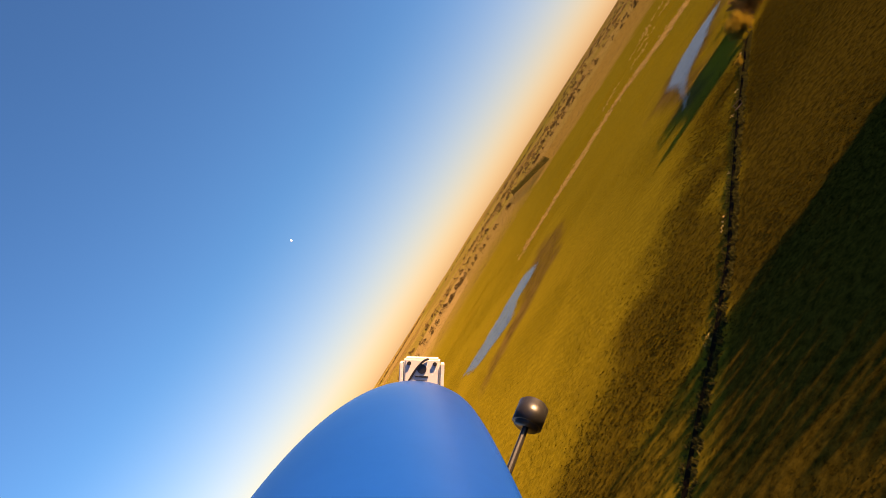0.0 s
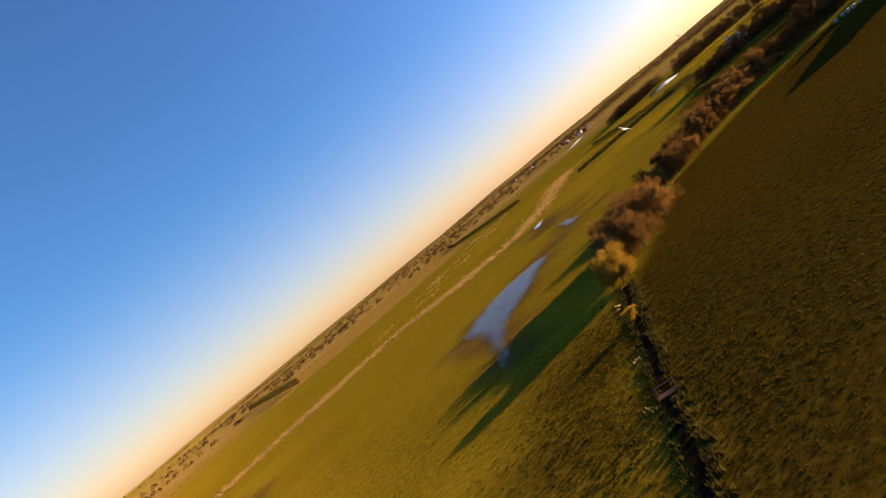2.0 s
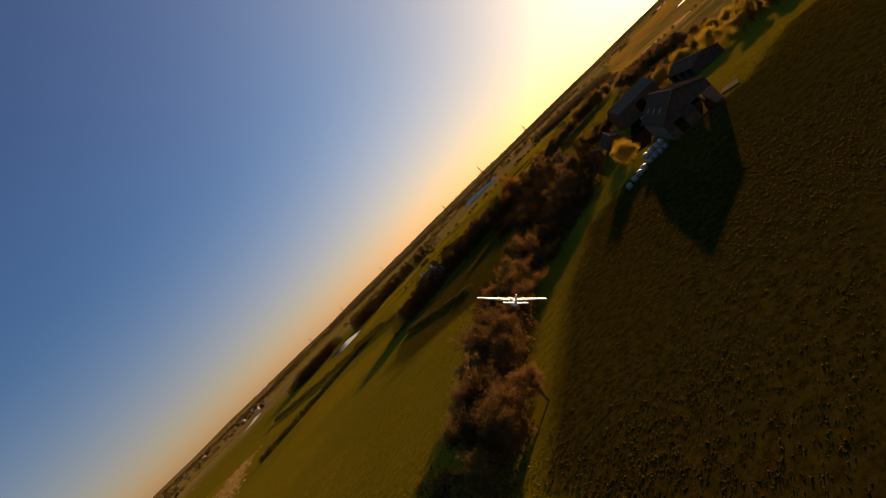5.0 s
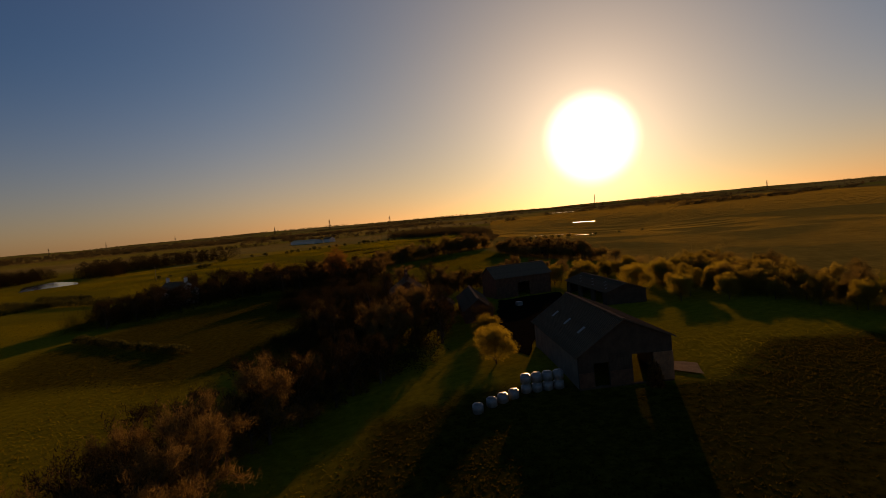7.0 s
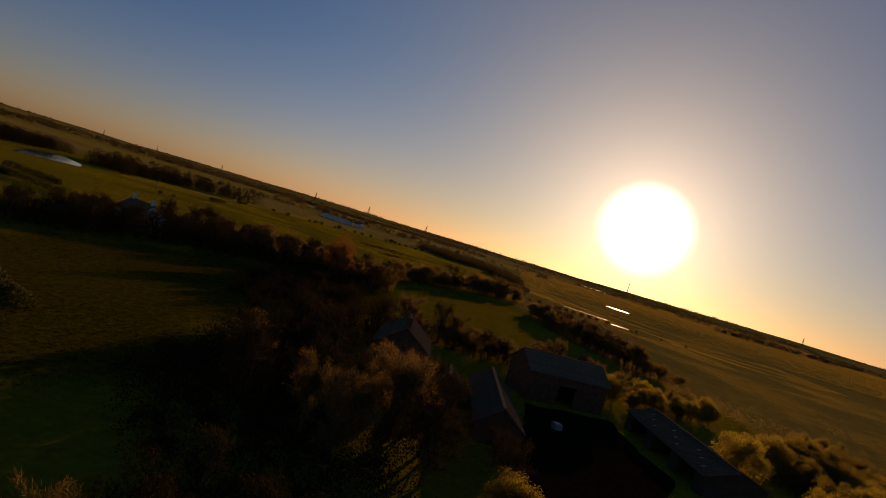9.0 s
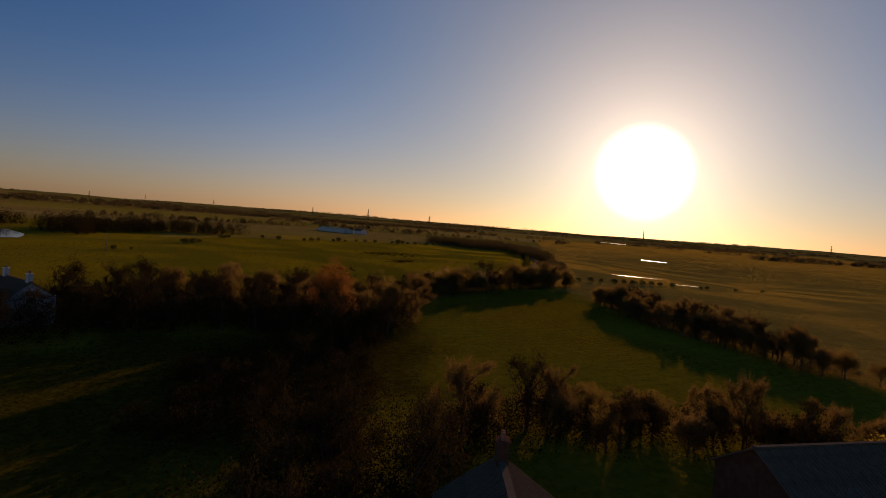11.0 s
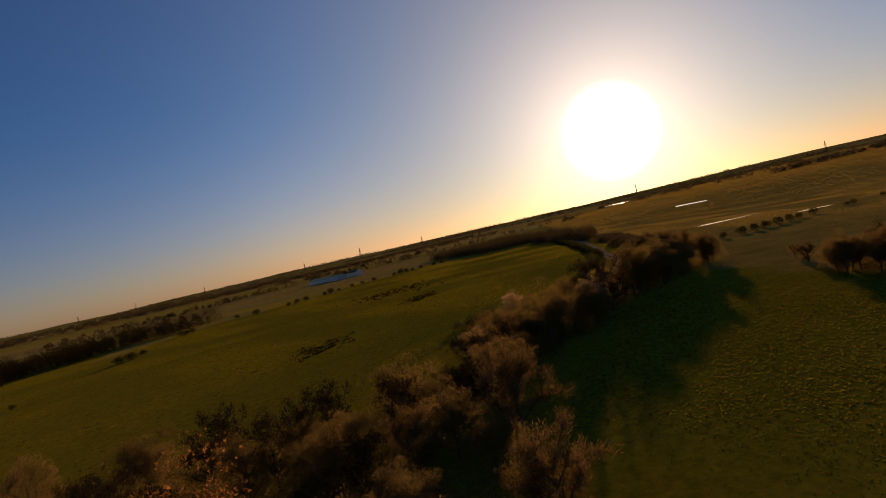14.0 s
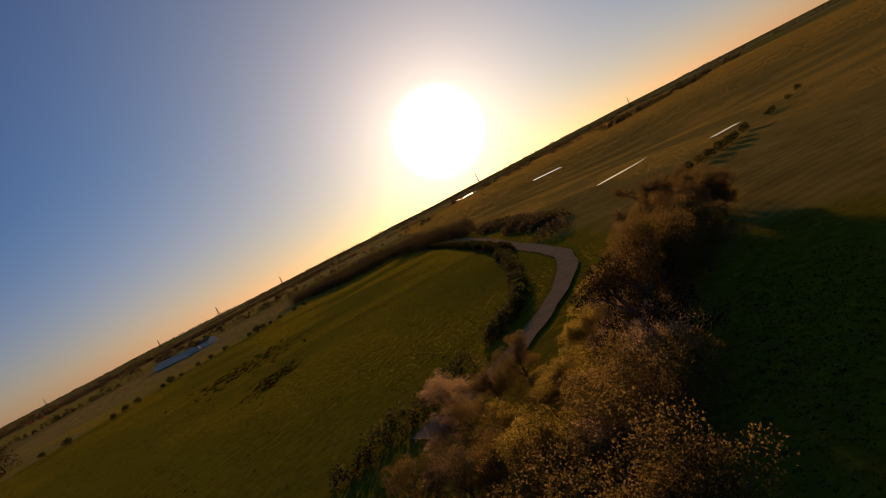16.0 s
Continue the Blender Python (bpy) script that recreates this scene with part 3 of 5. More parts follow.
def heights(x, y):
    k = np.clip((np.hypot(x - 250, y - 150) - 1800) / 2500, 0, 1)
    hill = k * k * (3 - 2 * k) * (17 + 7 * np.sin(x * 0.0021 + 1) * np.cos(y * 0.0017) + 4 * np.sin((x + y) * 0.0047))
    return (hill + 1.5 * np.exp(-((x - 186) / 30) ** 2 - ((y - 118) / 26) ** 2) + 2.2 * np.exp(-((x - 470) / 130) ** 2 - ((y - 155) / 75) ** 2)
            - 5.5 * np.exp(-((x - 640) / 150) ** 2 - ((y - 10) / 90) ** 2))


def clumps(name, centres, tall, wide, per, size, mat_, label, category, seed):
    """Bushy growth: many small leaves on lumpy domes round the centres (x, y, scale)."""
    r = np.random.RandomState(seed)
    c = np.asarray(centres, dtype=np.float64)
    c = np.repeat(c, per, axis=0)
    n = len(c)
    d = r.normal(size=(n, 3))
    d /= np.linalg.norm(d, axis=1)[:, None]
    d[:, 2] = np.abs(d[:, 2]) * 1.1 - 0.1
    rad = r.uniform(0.55, 1.08, n)
    s = c[:, 2]
    p = np.stack([c[:, 0] + d[:, 0] * rad * wide * s, c[:, 1] + d[:, 1] * rad * wide * s,
                  heights(c[:, 0], c[:, 1]) + np.maximum(0.05, (0.12 + 0.88 * d[:, 2] * rad) * tall * s)], 1)
    way = d + r.normal(size=(n, 3)) * 0.5 + np.array([0, 0, 0.35])
    way /= np.linalg.norm(way, axis=1)[:, None]
    side = np.cross(way, r.normal(size=(n, 3)))
    side /= np.linalg.norm(side, axis=1)[:, None] + 1e-9
    ln = (size * r.uniform(0.6, 1.4, n))[:, None]
    v = np.stack([p - side * ln * 0.45, p + side * ln * 0.45, p + way * ln], 1).reshape(-1, 3)
    f = np.arange(3 * n).reshape(n, 3)
    return stuff_mesh(name, v, f, mat_, label, category)


def scatter(poly, step, rng, lo, hi):
    out = []
    xs, ys = [p[0] for p in poly], [p[1] for p in poly]
    y = min(ys)
    while y < max(ys):
        x = min(xs)
        while x < max(xs):
            px, py = x + rng.uniform(-0.5, 0.5) * step, y + rng.uniform(-0.5, 0.5) * step
            if inside(px, py, poly) > 0.3:
                out.append((px, py, rng.uniform(lo, hi)))
            x += step
        y += step
    return out


def row(line, step, rng, jitter, lo, hi):
    return [(x, y, rng.uniform(lo, hi)) for x, y in along(line, step, rng, jitter)]


rng = random.Random(17)
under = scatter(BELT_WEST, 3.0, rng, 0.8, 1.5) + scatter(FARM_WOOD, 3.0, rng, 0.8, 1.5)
# dark growth added here to stand for shade on the open pasture
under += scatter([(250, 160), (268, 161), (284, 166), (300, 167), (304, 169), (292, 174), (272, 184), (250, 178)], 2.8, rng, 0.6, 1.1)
clumps("undergrowth", under, 3.6, 2.2, 620, 0.15, M_WOOD_SHADE, "dense undergrowth filling the woodland, shade put into its colour", "undergrowth", 1)
# bushes in shade; the shade is in their near-black colour
clumps("undergrowth", scatter([(184, 142), (194, 138), (206, 141), (212, 146), (226, 154), (226, 162), (212, 167), (200, 162), (188, 153)], 2.6, random.Random(77), 0.5, 1.2), 2.6, 2.2, 620, 0.13, M_WOOD_SHADE, "low scrub between the field hedge and the farm, coloured for shade", "undergrowth", 6)
clumps("undergrowth", scatter([(48, 47), (52, 55), (70, 53), (86, 48), (90, 16), (58, 10), (54, 26)], 3.1, rng, 0.9, 1.1), 10.0, 3.0, 220, 0.6, M_TWIG_SHADE, "dense dark leafless wood beside the south pasture", "wood", 4)
clumps("undergrowth", scatter(STRIP, 3.2, rng, 0.6, 1.1) + scatter(ROAD_TREES, 3.0, rng, 0.6, 1.0) + scatter(BELT_EAST, 3.0, rng, 0.8, 1.6), 2.6, 2.0, 1000, 0.09, M_BROWN, "olive scrub between the small trees", "undergrowth", 2)
clumps("hedge", scatter([(78, 130), (98, 134), (102, 146), (90, 147), (79, 139)], 2.2, rng, 0.8, 1.2), 3.4, 2.0, 900, 0.13, M_TWIG, "brown brushy foot of the bare trees", "scrub", 5)
clumps("hedge", row(LINE_A, 1.4, rng, 1.8, 0.6, 1.1), 3.0, 1.9, 640, 0.18, M_TWIG, "brown scrubby bottom of the field hedge", "hedge", 3)
HEDGES = [
    ([(345, 378), (325, 330), (313, 290), (305, 262)], 2.4, "dark clipped hedge across the far pasture"),
    ([(305, 262), (300, 240), (285, 226)], 2.2, "dark hedge running to the house"),
    ([(232, 212), (222, 196), (212, 180)], 1.2, "low hedge beside the wood"),
    ([(327, 462), (345, 560), (370, 660), (420, 760)], 3.0, "dark hedge along the far field"),
    ([(455, 145), (560, 143.5), (715, 148)], 1.9, "dark hedge bounding the bright field"),
    ([(400, 162), (409, 156.5), (424, 152), (443, 148.5), (456, 147)], 1.7, "hedge curving beside the lane"),
    ([(396, 165), (391, 170.5), (385, 179)], 2.2, "ragged hedge between lane and bright field"),
    ([(128, 590), (132, 780), (138, 1000)], 7.0, "tall dark hedge across the far plain"),
    ([(240, 297), (325, 272), (331, 297)], 2.0, "ragged hedge behind the house"),
]
for i, (line, tall, label) in enumerate(HEDGES):
    clumps("hedge", row(line, 1.5, rng, 0.5, 0.75, 1.15), tall, 1.3, 330, 0.23, M_HEDGE, label, "hedge", 10 + i)
WOODS = [
    ([(468, 351), (500, 366), (540, 358), (575, 340), (592, 326), (600, 340), (580, 372), (530, 400), (470, 385)], 9.0),
    ([(425, 402), (470, 412), (520, 430), (500, 460), (440, 440)], 8.0),
    ([(560, 134), (640, 150), (700, 160), (690, 190), (752, 228), (790, 240), (800, 170), (720, 140), (600, 126)], 6.5),
    ([(445, 138), (480, 137), (560, 131), (560, 124), (470, 129)], 2.2),
]
# pasture woods take the shade colour, moor woods a lighter one for haze
for i, (poly, tall) in enumerate(WOODS):
    clumps("woodland", scatter(poly, 5.5, rng, 0.7, 1.15), tall, 3.6, 330, 0.45, M_WOOD_SHADE if i < 2 else M_FARWOOD, "leafless woodland beyond the pasture, shade put into its colour" if i < 2 else "brown leafless scrub wood beside the moor, lightened for haze", "wood", 30 + i)

# far hedgerows and woods to the horizon
far = []
for i in range(170):
    a = rng.uniform(0, 2 * math.pi)
    r = 620 + 3700 * rng.random() ** 1.25
    x, y = 260 + r * math.cos(a), 150 + r * math.sin(a)
    if -150 < y < 130 and 300 < x < 1500:
        continue
    if inside(x, y, GOLD_FIELD) > -60:
        continue
    t = a + math.pi / 2 + rng.gauss(0, 0.45)
    half = rng.uniform(40, 150) * (1 + r / 1800)
    for k in range(int(half / 4.5)):
        u = rng.uniform(-half, half)
        far.append((x + u * math.cos(t) + rng.gauss(0, 2), y + u * math.sin(t) + rng.gauss(0, 2), rng.uniform(0.5, 1.15)))
# long hedgerows and shelter belts that cross the plain beyond the pasture
for x0, y0, long, tilt in [(rng.uniform(760, 3300), rng.uniform(330, 1900), rng.uniform(250, 900), rng.gauss(0.12, 0.22)) for _ in range(15)] + [(1250, -330, 300, 0.5), (1500, -520, 420, 0.35), (1950, -420, 380, 0.2), (2500, -700, 600, 0.15), (2900, -300, 700, 0.05)]:
    for k in range(int(long / 4.2)):
        u = rng.uniform(-0.5, 0.5) * long
        x, y = x0 - u * math.sin(tilt), y0 + u * math.cos(tilt)
        if inside(x, y, GOLD_FIELD) < -15:
            far.append((x + rng.gauss(0, 2), y + rng.gauss(0, 1.5), rng.uniform(0.5, 1.1)))
near = [p for p in far if math.hypot(p[0] - 150, p[1] - 140) < 1000]
clumps("far_trees", near, 5.5, 3.6, 70, 1.0, M_FARWOOD, "dark hedgerows across the plain", "wood", 49)
clumps("far_trees", [p for p in far if p not in set(near)], 7.0, 5.0, 26, 2.2, M_FARWOOD, "far dark hedgerows and woods fading to the horizon", "wood", 50)

# dry reeds and tussocks in the marsh, the ditch's banks
DITCH = [(71, 127), (60, 116), (50, 106), (41, 97), (30, 85.5), (18, 72.5), (8, 63.5), (-4, 54), (-30, 30), (-70, -8)]


def tufts(name, pts, tall, wide, mat_, label, category, seed, blades=9):
    r = np.random.RandomState(seed)
    c = np.repeat(np.asarray(pts, dtype=np.float64), blades, axis=0)
    n = len(c)
    s = c[:, 2] * r.uniform(0.6, 1.2, n)
    a = r.uniform(0, 6.283, n)
    base = np.stack([c[:, 0] + r.normal(size=n) * wide * 0.45, c[:, 1] + r.normal(size=n) * wide * 0.45, np.zeros(n)], 1)
    base[:, 2] = heights(base[:, 0], base[:, 1]) - 0.02
    u = np.stack([np.cos(a), np.sin(a), np.zeros(n)], 1)
    tip = base + np.stack([r.normal(size=n) * 0.3 * tall, r.normal(size=n) * 0.3 * tall, tall * np.ones(n)], 1) * s[:, None]
    w = (0.28 * wide * s)[:, None]
    v = np.stack([base - u * w, base + u * w, tip], 1).reshape(-1, 3)
    return stuff_mesh(name, v, np.arange(3 * n).reshape(n, 3), mat_, label, category)


reeds = [(x + rng.gauss(0, 4.0), y + rng.gauss(0, 4.0), s) for x, y, s in scatter(STRAW, 1.05, rng, 0.4, 1.3) if noise.noise((x * 0.12, y * 0.12, 7)) > -0.2]
reeds += [p for p in scatter([(110, 345), (150, 330), (230, 380), (320, 470), (300, 500), (180, 400)], 4.0, rng, 0.7, 1.4) if noise.noise((p[0] * 0.05, p[1] * 0.05, 9)) > 0.12]
tufts("reeds", reeds, 0.55, 0.62, M_REED, "pale dry reeds and tussocks in the marsh", "reeds", 61, 10)
bank = [(x - 1.4 * 0.7, y + 1.4 * 0.7, s) for x, y, s in row(DITCH, 0.9, rng, 0.5, 0.4, 1.0) if noise.noise((x * 0.2, y * 0.2, 4)) > 0.26]
tufts("reeds", bank, 0.32, 0.4, M_REED, "pale dead grass along the ditch bank", "reeds", 62, 8)
dark_bank = [(x + 0.6, y - 0.6, s) for x, y, s in row(DITCH, 0.5, rng, 0.4, 0.7, 1.3)] + [(x - 0.55, y + 0.55, s) for x, y, s in row(DITCH, 0.8, rng, 0.3, 0.5, 1.0)]
tufts("rushes", dark_bank, 0.42, 0.42, M_HEDGE, "dark rushes overhanging the ditch", "rushes", 63, 26)


# dark tufts added to draw the shade lying in dips of the land
hollows = [(cx + rng.gauss(0, wx), cy + rng.gauss(0, wy), rng.uniform(0.5, 1.2)) for cx, cy, wx, wy, n in ((512, 214, 11, 9, 230), (458, 197, 5, 3, 70), (402, 208, 5, 3, 60)) for _ in range(n)]
tufts("rushes", hollows, 0.35, 0.9, M_GRASS_DARK, "dark tufts standing in for the shade in dips of the pasture", "rushes", 65, 8)

# ---- water, lane, ditch ----
def water_material():
    m, nodes, links, b = material("still_water", 0.08)
    b.inputs["Base Color"].default_value = (0.04, 0.035, 0.028, 1)
    b.inputs["IOR"].default_value = 1.33
    b.inputs["Specular IOR Level"].default_value = 0.8
    v = coords(nodes, links)
    bump(nodes, links, noise_node(nodes, links, v, 0.8, 3), b, 0.06, 0.05)
    return m


M_WATER = water_material()
# mud made near black, for the shade in the ditch and the yard
M_DITCH = simple("mud_and_shade", (0.004, 0.003, 0.002), (0.015, 0.011, 0.006), 1.2, 0.9)
# lightened: the sky's sheen and haze on the lane are in this colour
M_ROAD = simple("pale_lane", (0.21, 0.140, 0.068), (0.36, 0.25, 0.130), 0.5, 0.9)
M_SAND = simple("sandy_soil", (0.20, 0.12, 0.06), (0.42, 0.28, 0.15), 1.0, 0.95)


def sheet(name, poly, mat_, label, category, lift=0.06, kind="structure", ragged=1.0, seed=0):
    """A flat sheet with an irregular shore, laid on the land."""
    pts = []
    n = len(poly)
    for i in range(n):
        (x1, y1), (x2, y2) = poly[i], poly[(i + 1) % n]
        k = max(2, int(math.hypot(x2 - x1, y2 - y1) / 1.5))
        k = min(k, 24)
        for j in range(k):
            x, y = x1 + (x2 - x1) * j / k, y1 + (y2 - y1) * j / k
            pts.append((x + ragged * noise.noise((x * 0.35, y * 0.35, seed)), y + ragged * noise.noise((x * 0.35, y * 0.35, seed + 9))))
    bm = bmesh.new()
    vs = [bm.verts.new((x, y, height(x, y) + lift + 0.12)) for x, y in pts]
    f = bm.faces.new(vs)
    f.normal_update()
    if f.normal.z < 0:
        f.normal_flip()
    bmesh.ops.triangulate(bm, faces=[f])
    ob = part(name, bm, mat_, None)
    return tagged(ob, label, category, kind=kind)


YARD = [(188, 128), (196, 131), (214, 131), (240, 130), (246, 118), (226, 114), (198, 126)]
LANE_BED = [(560, 136), (468, 140.5), (440, 141.4), (425, 142), (414, 145), (405, 150), (397, 155.5), (390, 161), (383, 172), (387, 175), (395, 164), (401, 158.5), (409, 153), (417, 149), (427, 146), (440, 145), (468, 144.5), (560, 140)]
POOLS = [
    [(112, 187), (109, 193), (100, 196), (88, 194), (74, 185), (70, 170), (61, 151), (55, 144), (58, 139), (64, 147), (71, 158), (79, 165), (87, 169), (98, 176)],
    [(17, 224), (11, 245), (-3, 243), (-21, 238), (-40, 236), (-31, 212), (-17, 205), (-6, 200), (1, 216), (11, 218)],
    [(124, 190), (133, 194), (141, 208), (136, 212), (127, 198)],
    [(155, 240), (161, 246), (166, 250), (160, 249), (154, 243)],
    [(398, 358), (419, 350), (426, 347), (446, 362), (468, 392), (436, 386)],
    [(796, 36), (808, 33), (798, 12), (788, 14)],
    [(506, 103), (508, 104), (516, 95), (524, 84), (534, 75), (532, 74), (521, 83), (512, 94)],
    [(484, 79), (486.5, 80), (493, 68), (490, 67)],
    [(560, 624), (600, 652), (662, 703), (678, 700), (640, 666), (590, 630)],
    [(1736, -95), (1857, -50), (1900, -60), (1790, -115)],
]


def flood(poly, label, seed):
    """Shallow floodwater in the grass: a level sheet that thins out towards its shore and breaks round the tussocks."""
    xs, ys = [p[0] for p in poly], [p[1] for p in poly]
    step, index, verts, depth, faces = 0.9, {}, [], [], []
    for j in range(int((max(ys) - min(ys)) / step) + 1):
        for i in range(int((max(xs) - min(xs)) / step) + 1):
            x, y = min(xs) + i * step, min(ys) + j * step
            d = inside(x, y, poly)
            if d > -0.6:
                index[i, j] = len(verts)
                verts.append((x, y, height(x, y) + 0.11))
                depth.append(max(0.0, min(1.0, d / 5.5)))
    for (i, j) in index:
        q = [(i, j), (i + 1, j), (i + 1, j + 1), (i, j + 1)]
        if all(k in index for k in q):
            faces.append([index[k] for k in q])
    me = mesh_from("water", verts, faces, M_FLOOD)
    a = me.attributes.new("depth", "FLOAT", "POINT")
    a.data.foreach_set("value", depth)
    return tagged(new("water", me), label, "water", kind="structure")


def flood_material():
    m, nodes, links, b = material("floodwater", 0.12)
    v = coords(nodes, links)
    b.inputs["Base Color"].default_value = (0.035, 0.030, 0.018, 1)
    b.inputs["IOR"].default_value = 1.33
    bump(nodes, links, noise_node(nodes, links, v, 0.8, 3), b, 0.05, 0.05)
    at = nodes.new("ShaderNodeAttribute")
    at.attribute_name = "depth"
    big = noise_node(nodes, links, v, 0.13, 4, 0.65)
    fine = noise_node(nodes, links, v, 0.9, 5, 0.7)
    total = nodes.new("ShaderNodeMath")
    total.operation = "MULTIPLY_ADD"
    total.inputs[1].default_value = 0.75
    links.new(fine, total.inputs[0])
    links.new(big, total.inputs[2])
    last = nodes.new("ShaderNodeMath")
    links.new(total.outputs[0], last.inputs[0])
    links.new(at.outputs["Fac"], last.inputs[1])
    edge = nodes.new("ShaderNodeMapRange")
    edge.inputs["From Min"].default_value, edge.inputs["From Max"].default_value = 1.05, 1.65
    edge.inputs["To Max"].default_value = 0.62
    links.new(last.outputs[0], edge.inputs["Value"])
    links.new(edge.outputs[0], b.inputs["Alpha"])
    return m


M_FLOOD = flood_material()
for i, poly in enumerate(POOLS):
    if i < 3:
        flood(poly, "shallow grey-blue floodwater lying in the grass", i)
    else:
        sheet("water", poly, M_WATER, "wide pond reflecting the evening sky" if i == 4 else "shallow floodwater pool reflecting the sky", "water", 0.02, ragged=0.8, seed=i)
wet = [p for i in (0, 1, 2) for p in scatter(POOLS[i], 1.5, rng, 0.4, 1.0) if noise.noise((p[0] * 0.25, p[1] * 0.25, 2)) > 0.05]
tufts("rushes", wet, 0.28, 0.4, M_GRASS_DARK, "dark rushes standing in the floodwater", "rushes", 64, 6)


def ribbon(name, line, half, mat_, label, category, lift):
    bm = bmesh.new()
    prev = None
    pts = along(line, 2.0, random.Random(1))
    for i, (x, y) in enumerate(pts):
        a, b = pts[max(0, i - 2)], pts[min(len(pts) - 1, i + 2)]
        d = Vector((b[0] - a[0], b[1] - a[1])).normalized()
        w = half * (1 + 0.25 * noise.noise((x * 0.2, y * 0.2, 2)))
        z = height(x, y) + lift
        cur = (bm.verts.new((x - d.y * w, y + d.x * w, z)), bm.verts.new((x + d.y * w, y - d.x * w, z)))
        if prev:
            bm.faces.new((prev[1], cur[1], cur[0], prev[0]))
        prev = cur
    return tagged(part(name, bm, mat_, None), label, category, kind="structure")


# flat strip on the ground; its dark colour stands for the recess's shade
ribbon("ditch", DITCH, 0.42, M_DITCH, "muddy ditch between two pastures, its shade painted as a flat dark strip", "ditch", 0.14)
LANE = [(700, 143), (560, 138), (480, 141.5), (468, 142.5), (440, 143.2), (426, 144), (416, 147), (407, 151.5), (399, 157), (393, 162), (389, 167), (385, 173)]
ribbon("road", LANE, 1.35, M_ROAD, "country lane curving round the field, made pale for sky sheen", "road", 0.16)

# ---- grass ----
EYES = np.array([(x, y) for t, x, y, z, rx, ry, rz in PATH])


def grass(name, n, lo, hi, tall, wide, seed, label, mat_=M_GRASS, moor=False, field=False, area=(-70, 780, -60, 400)):
    r = np.random.RandomState(seed)
    p = np.stack([r.uniform(area[0], area[1], n), r.uniform(area[2], area[3], n)], 1)
    line = np.concatenate([np.linspace(a, b, 5, endpoint=False) for a, b in zip(EYES, EYES[1:])])
    d = np.full(n, 1e9)
    for q in line:
        d = np.minimum(d, np.hypot(p[:, 0] - q[0], p[:, 1] - q[1]))
    p = p[(d > lo) & (d < hi * (0.8 + 0.2 * r.uniform(size=n)))]
    keep = inside_many(p, BROWN_MOOR) == moor
    for i, poly in enumerate(POOLS + [YARD, LANE_BED]):
        keep &= ~(inside_many(p, poly) & ((r.uniform(size=len(p)) > 0.6) | (i > 2)))
    if field is not None:
        keep &= (inside_many(p, DARK_FIELD) | inside_many(p, MEADOW_SHADE)) == field
    p = p[keep]
    n = len(p)
    s = r.uniform(0.55, 1.35, n)
    a = r.uniform(0, 6.283, n)
    base = np.stack([p[:, 0], p[:, 1], heights(p[:, 0], p[:, 1]) - 0.02], 1)
    u = np.stack([np.cos(a), np.sin(a), np.zeros(n)], 1)
    tip = base + np.stack([r.normal(size=n) * 0.4 * tall, r.normal(size=n) * 0.4 * tall, tall * np.ones(n)], 1) * s[:, None]
    w = (0.5 * wide * s)[:, None]
    v = np.stack([base - u * w, base + u * w, tip], 1).reshape(-1, 3)
    return stuff_mesh(name, v, np.arange(3 * n).reshape(n, 3), mat_, label, "grass")


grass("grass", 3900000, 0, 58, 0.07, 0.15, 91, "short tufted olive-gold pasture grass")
grass("grass", 2200000, 0, 58, 0.09, 0.21, 95, "green-brown grass of the south pasture and meadow, darkened for shade", M_GRASS_DARK, False, True)
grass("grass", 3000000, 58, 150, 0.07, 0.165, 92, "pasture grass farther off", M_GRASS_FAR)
grass("grass", 1300000, 58, 150, 0.10, 0.34, 96, "grass of the south pasture and meadow farther off, darkened for shade", M_GRASS_DARK, False, True)
grass("grass", 1700000, 150, 420, 0.07, 0.25, 93, "coarse grass of the far pastures", M_GRASS_FAR)
grass("grass", 1400000, 0, 420, 0.06, 0.30, 94, "brown rough grass of the wet moor", M_MOOR, True, None)
grass("grass", 480000, 380, 4000, 0.2, 1.3, 97, "far golden-brown rough grass of the moor", M_MOOR, True, None, (420, 2300, -800, 140))
grass("grass", 400000, 420, 4000, 0.25, 2.2, 98, "far pastures and stubble to the skyline", M_STUBBLE, False, None, (-900, 2600, -300, 2400))


def tussocks(n, area, polys, reach, tall, wide, mat_, label, seed, blades=9, fade=0.5):
    """Knee-high clumps of coarse grass, in drifts, on the stretches of pasture that the flight passes."""
    r = np.random.RandomState(seed)
    p = np.stack([r.uniform(area[0], area[1], n), r.uniform(area[2], area[3], n)], 1)
    line = np.concatenate([np.linspace(a, b, 5, endpoint=False) for a, b in zip(EYES, EYES[1:])])
    d = np.full(n, 1e9)
    for q in line:
        d = np.minimum(d, np.hypot(p[:, 0] - q[0], p[:, 1] - q[1]))
    drift = 0.66 + 0.13 * np.sin(p[:, 0] * 0.31 + 1.7 * np.sin(p[:, 1] * 0.13)) + 0.13 * np.sin(p[:, 1] * 0.43 + 1.3 * np.sin(p[:, 0] * 0.17))
    keep = (d < reach) & (r.uniform(size=n) < drift)
    into = np.zeros(n, dtype=bool)
    loose = p + r.normal(size=(n, 2)) * fade
    for poly in polys:
        into |= inside_many(loose, poly)
    keep &= into & ~inside_many(p, BROWN_MOOR)
    for poly in POOLS + [YARD, LANE_BED, BELT_EAST, BELT_WEST, FARM_WOOD]:
        keep &= ~inside_many(p, poly)
    p = p[keep]
    return tufts("tussocks", np.stack([p[:, 0], p[:, 1], r.uniform(0.45, 1.25, len(p))], 1), tall, wide, mat_, label, "grass", seed, blades)


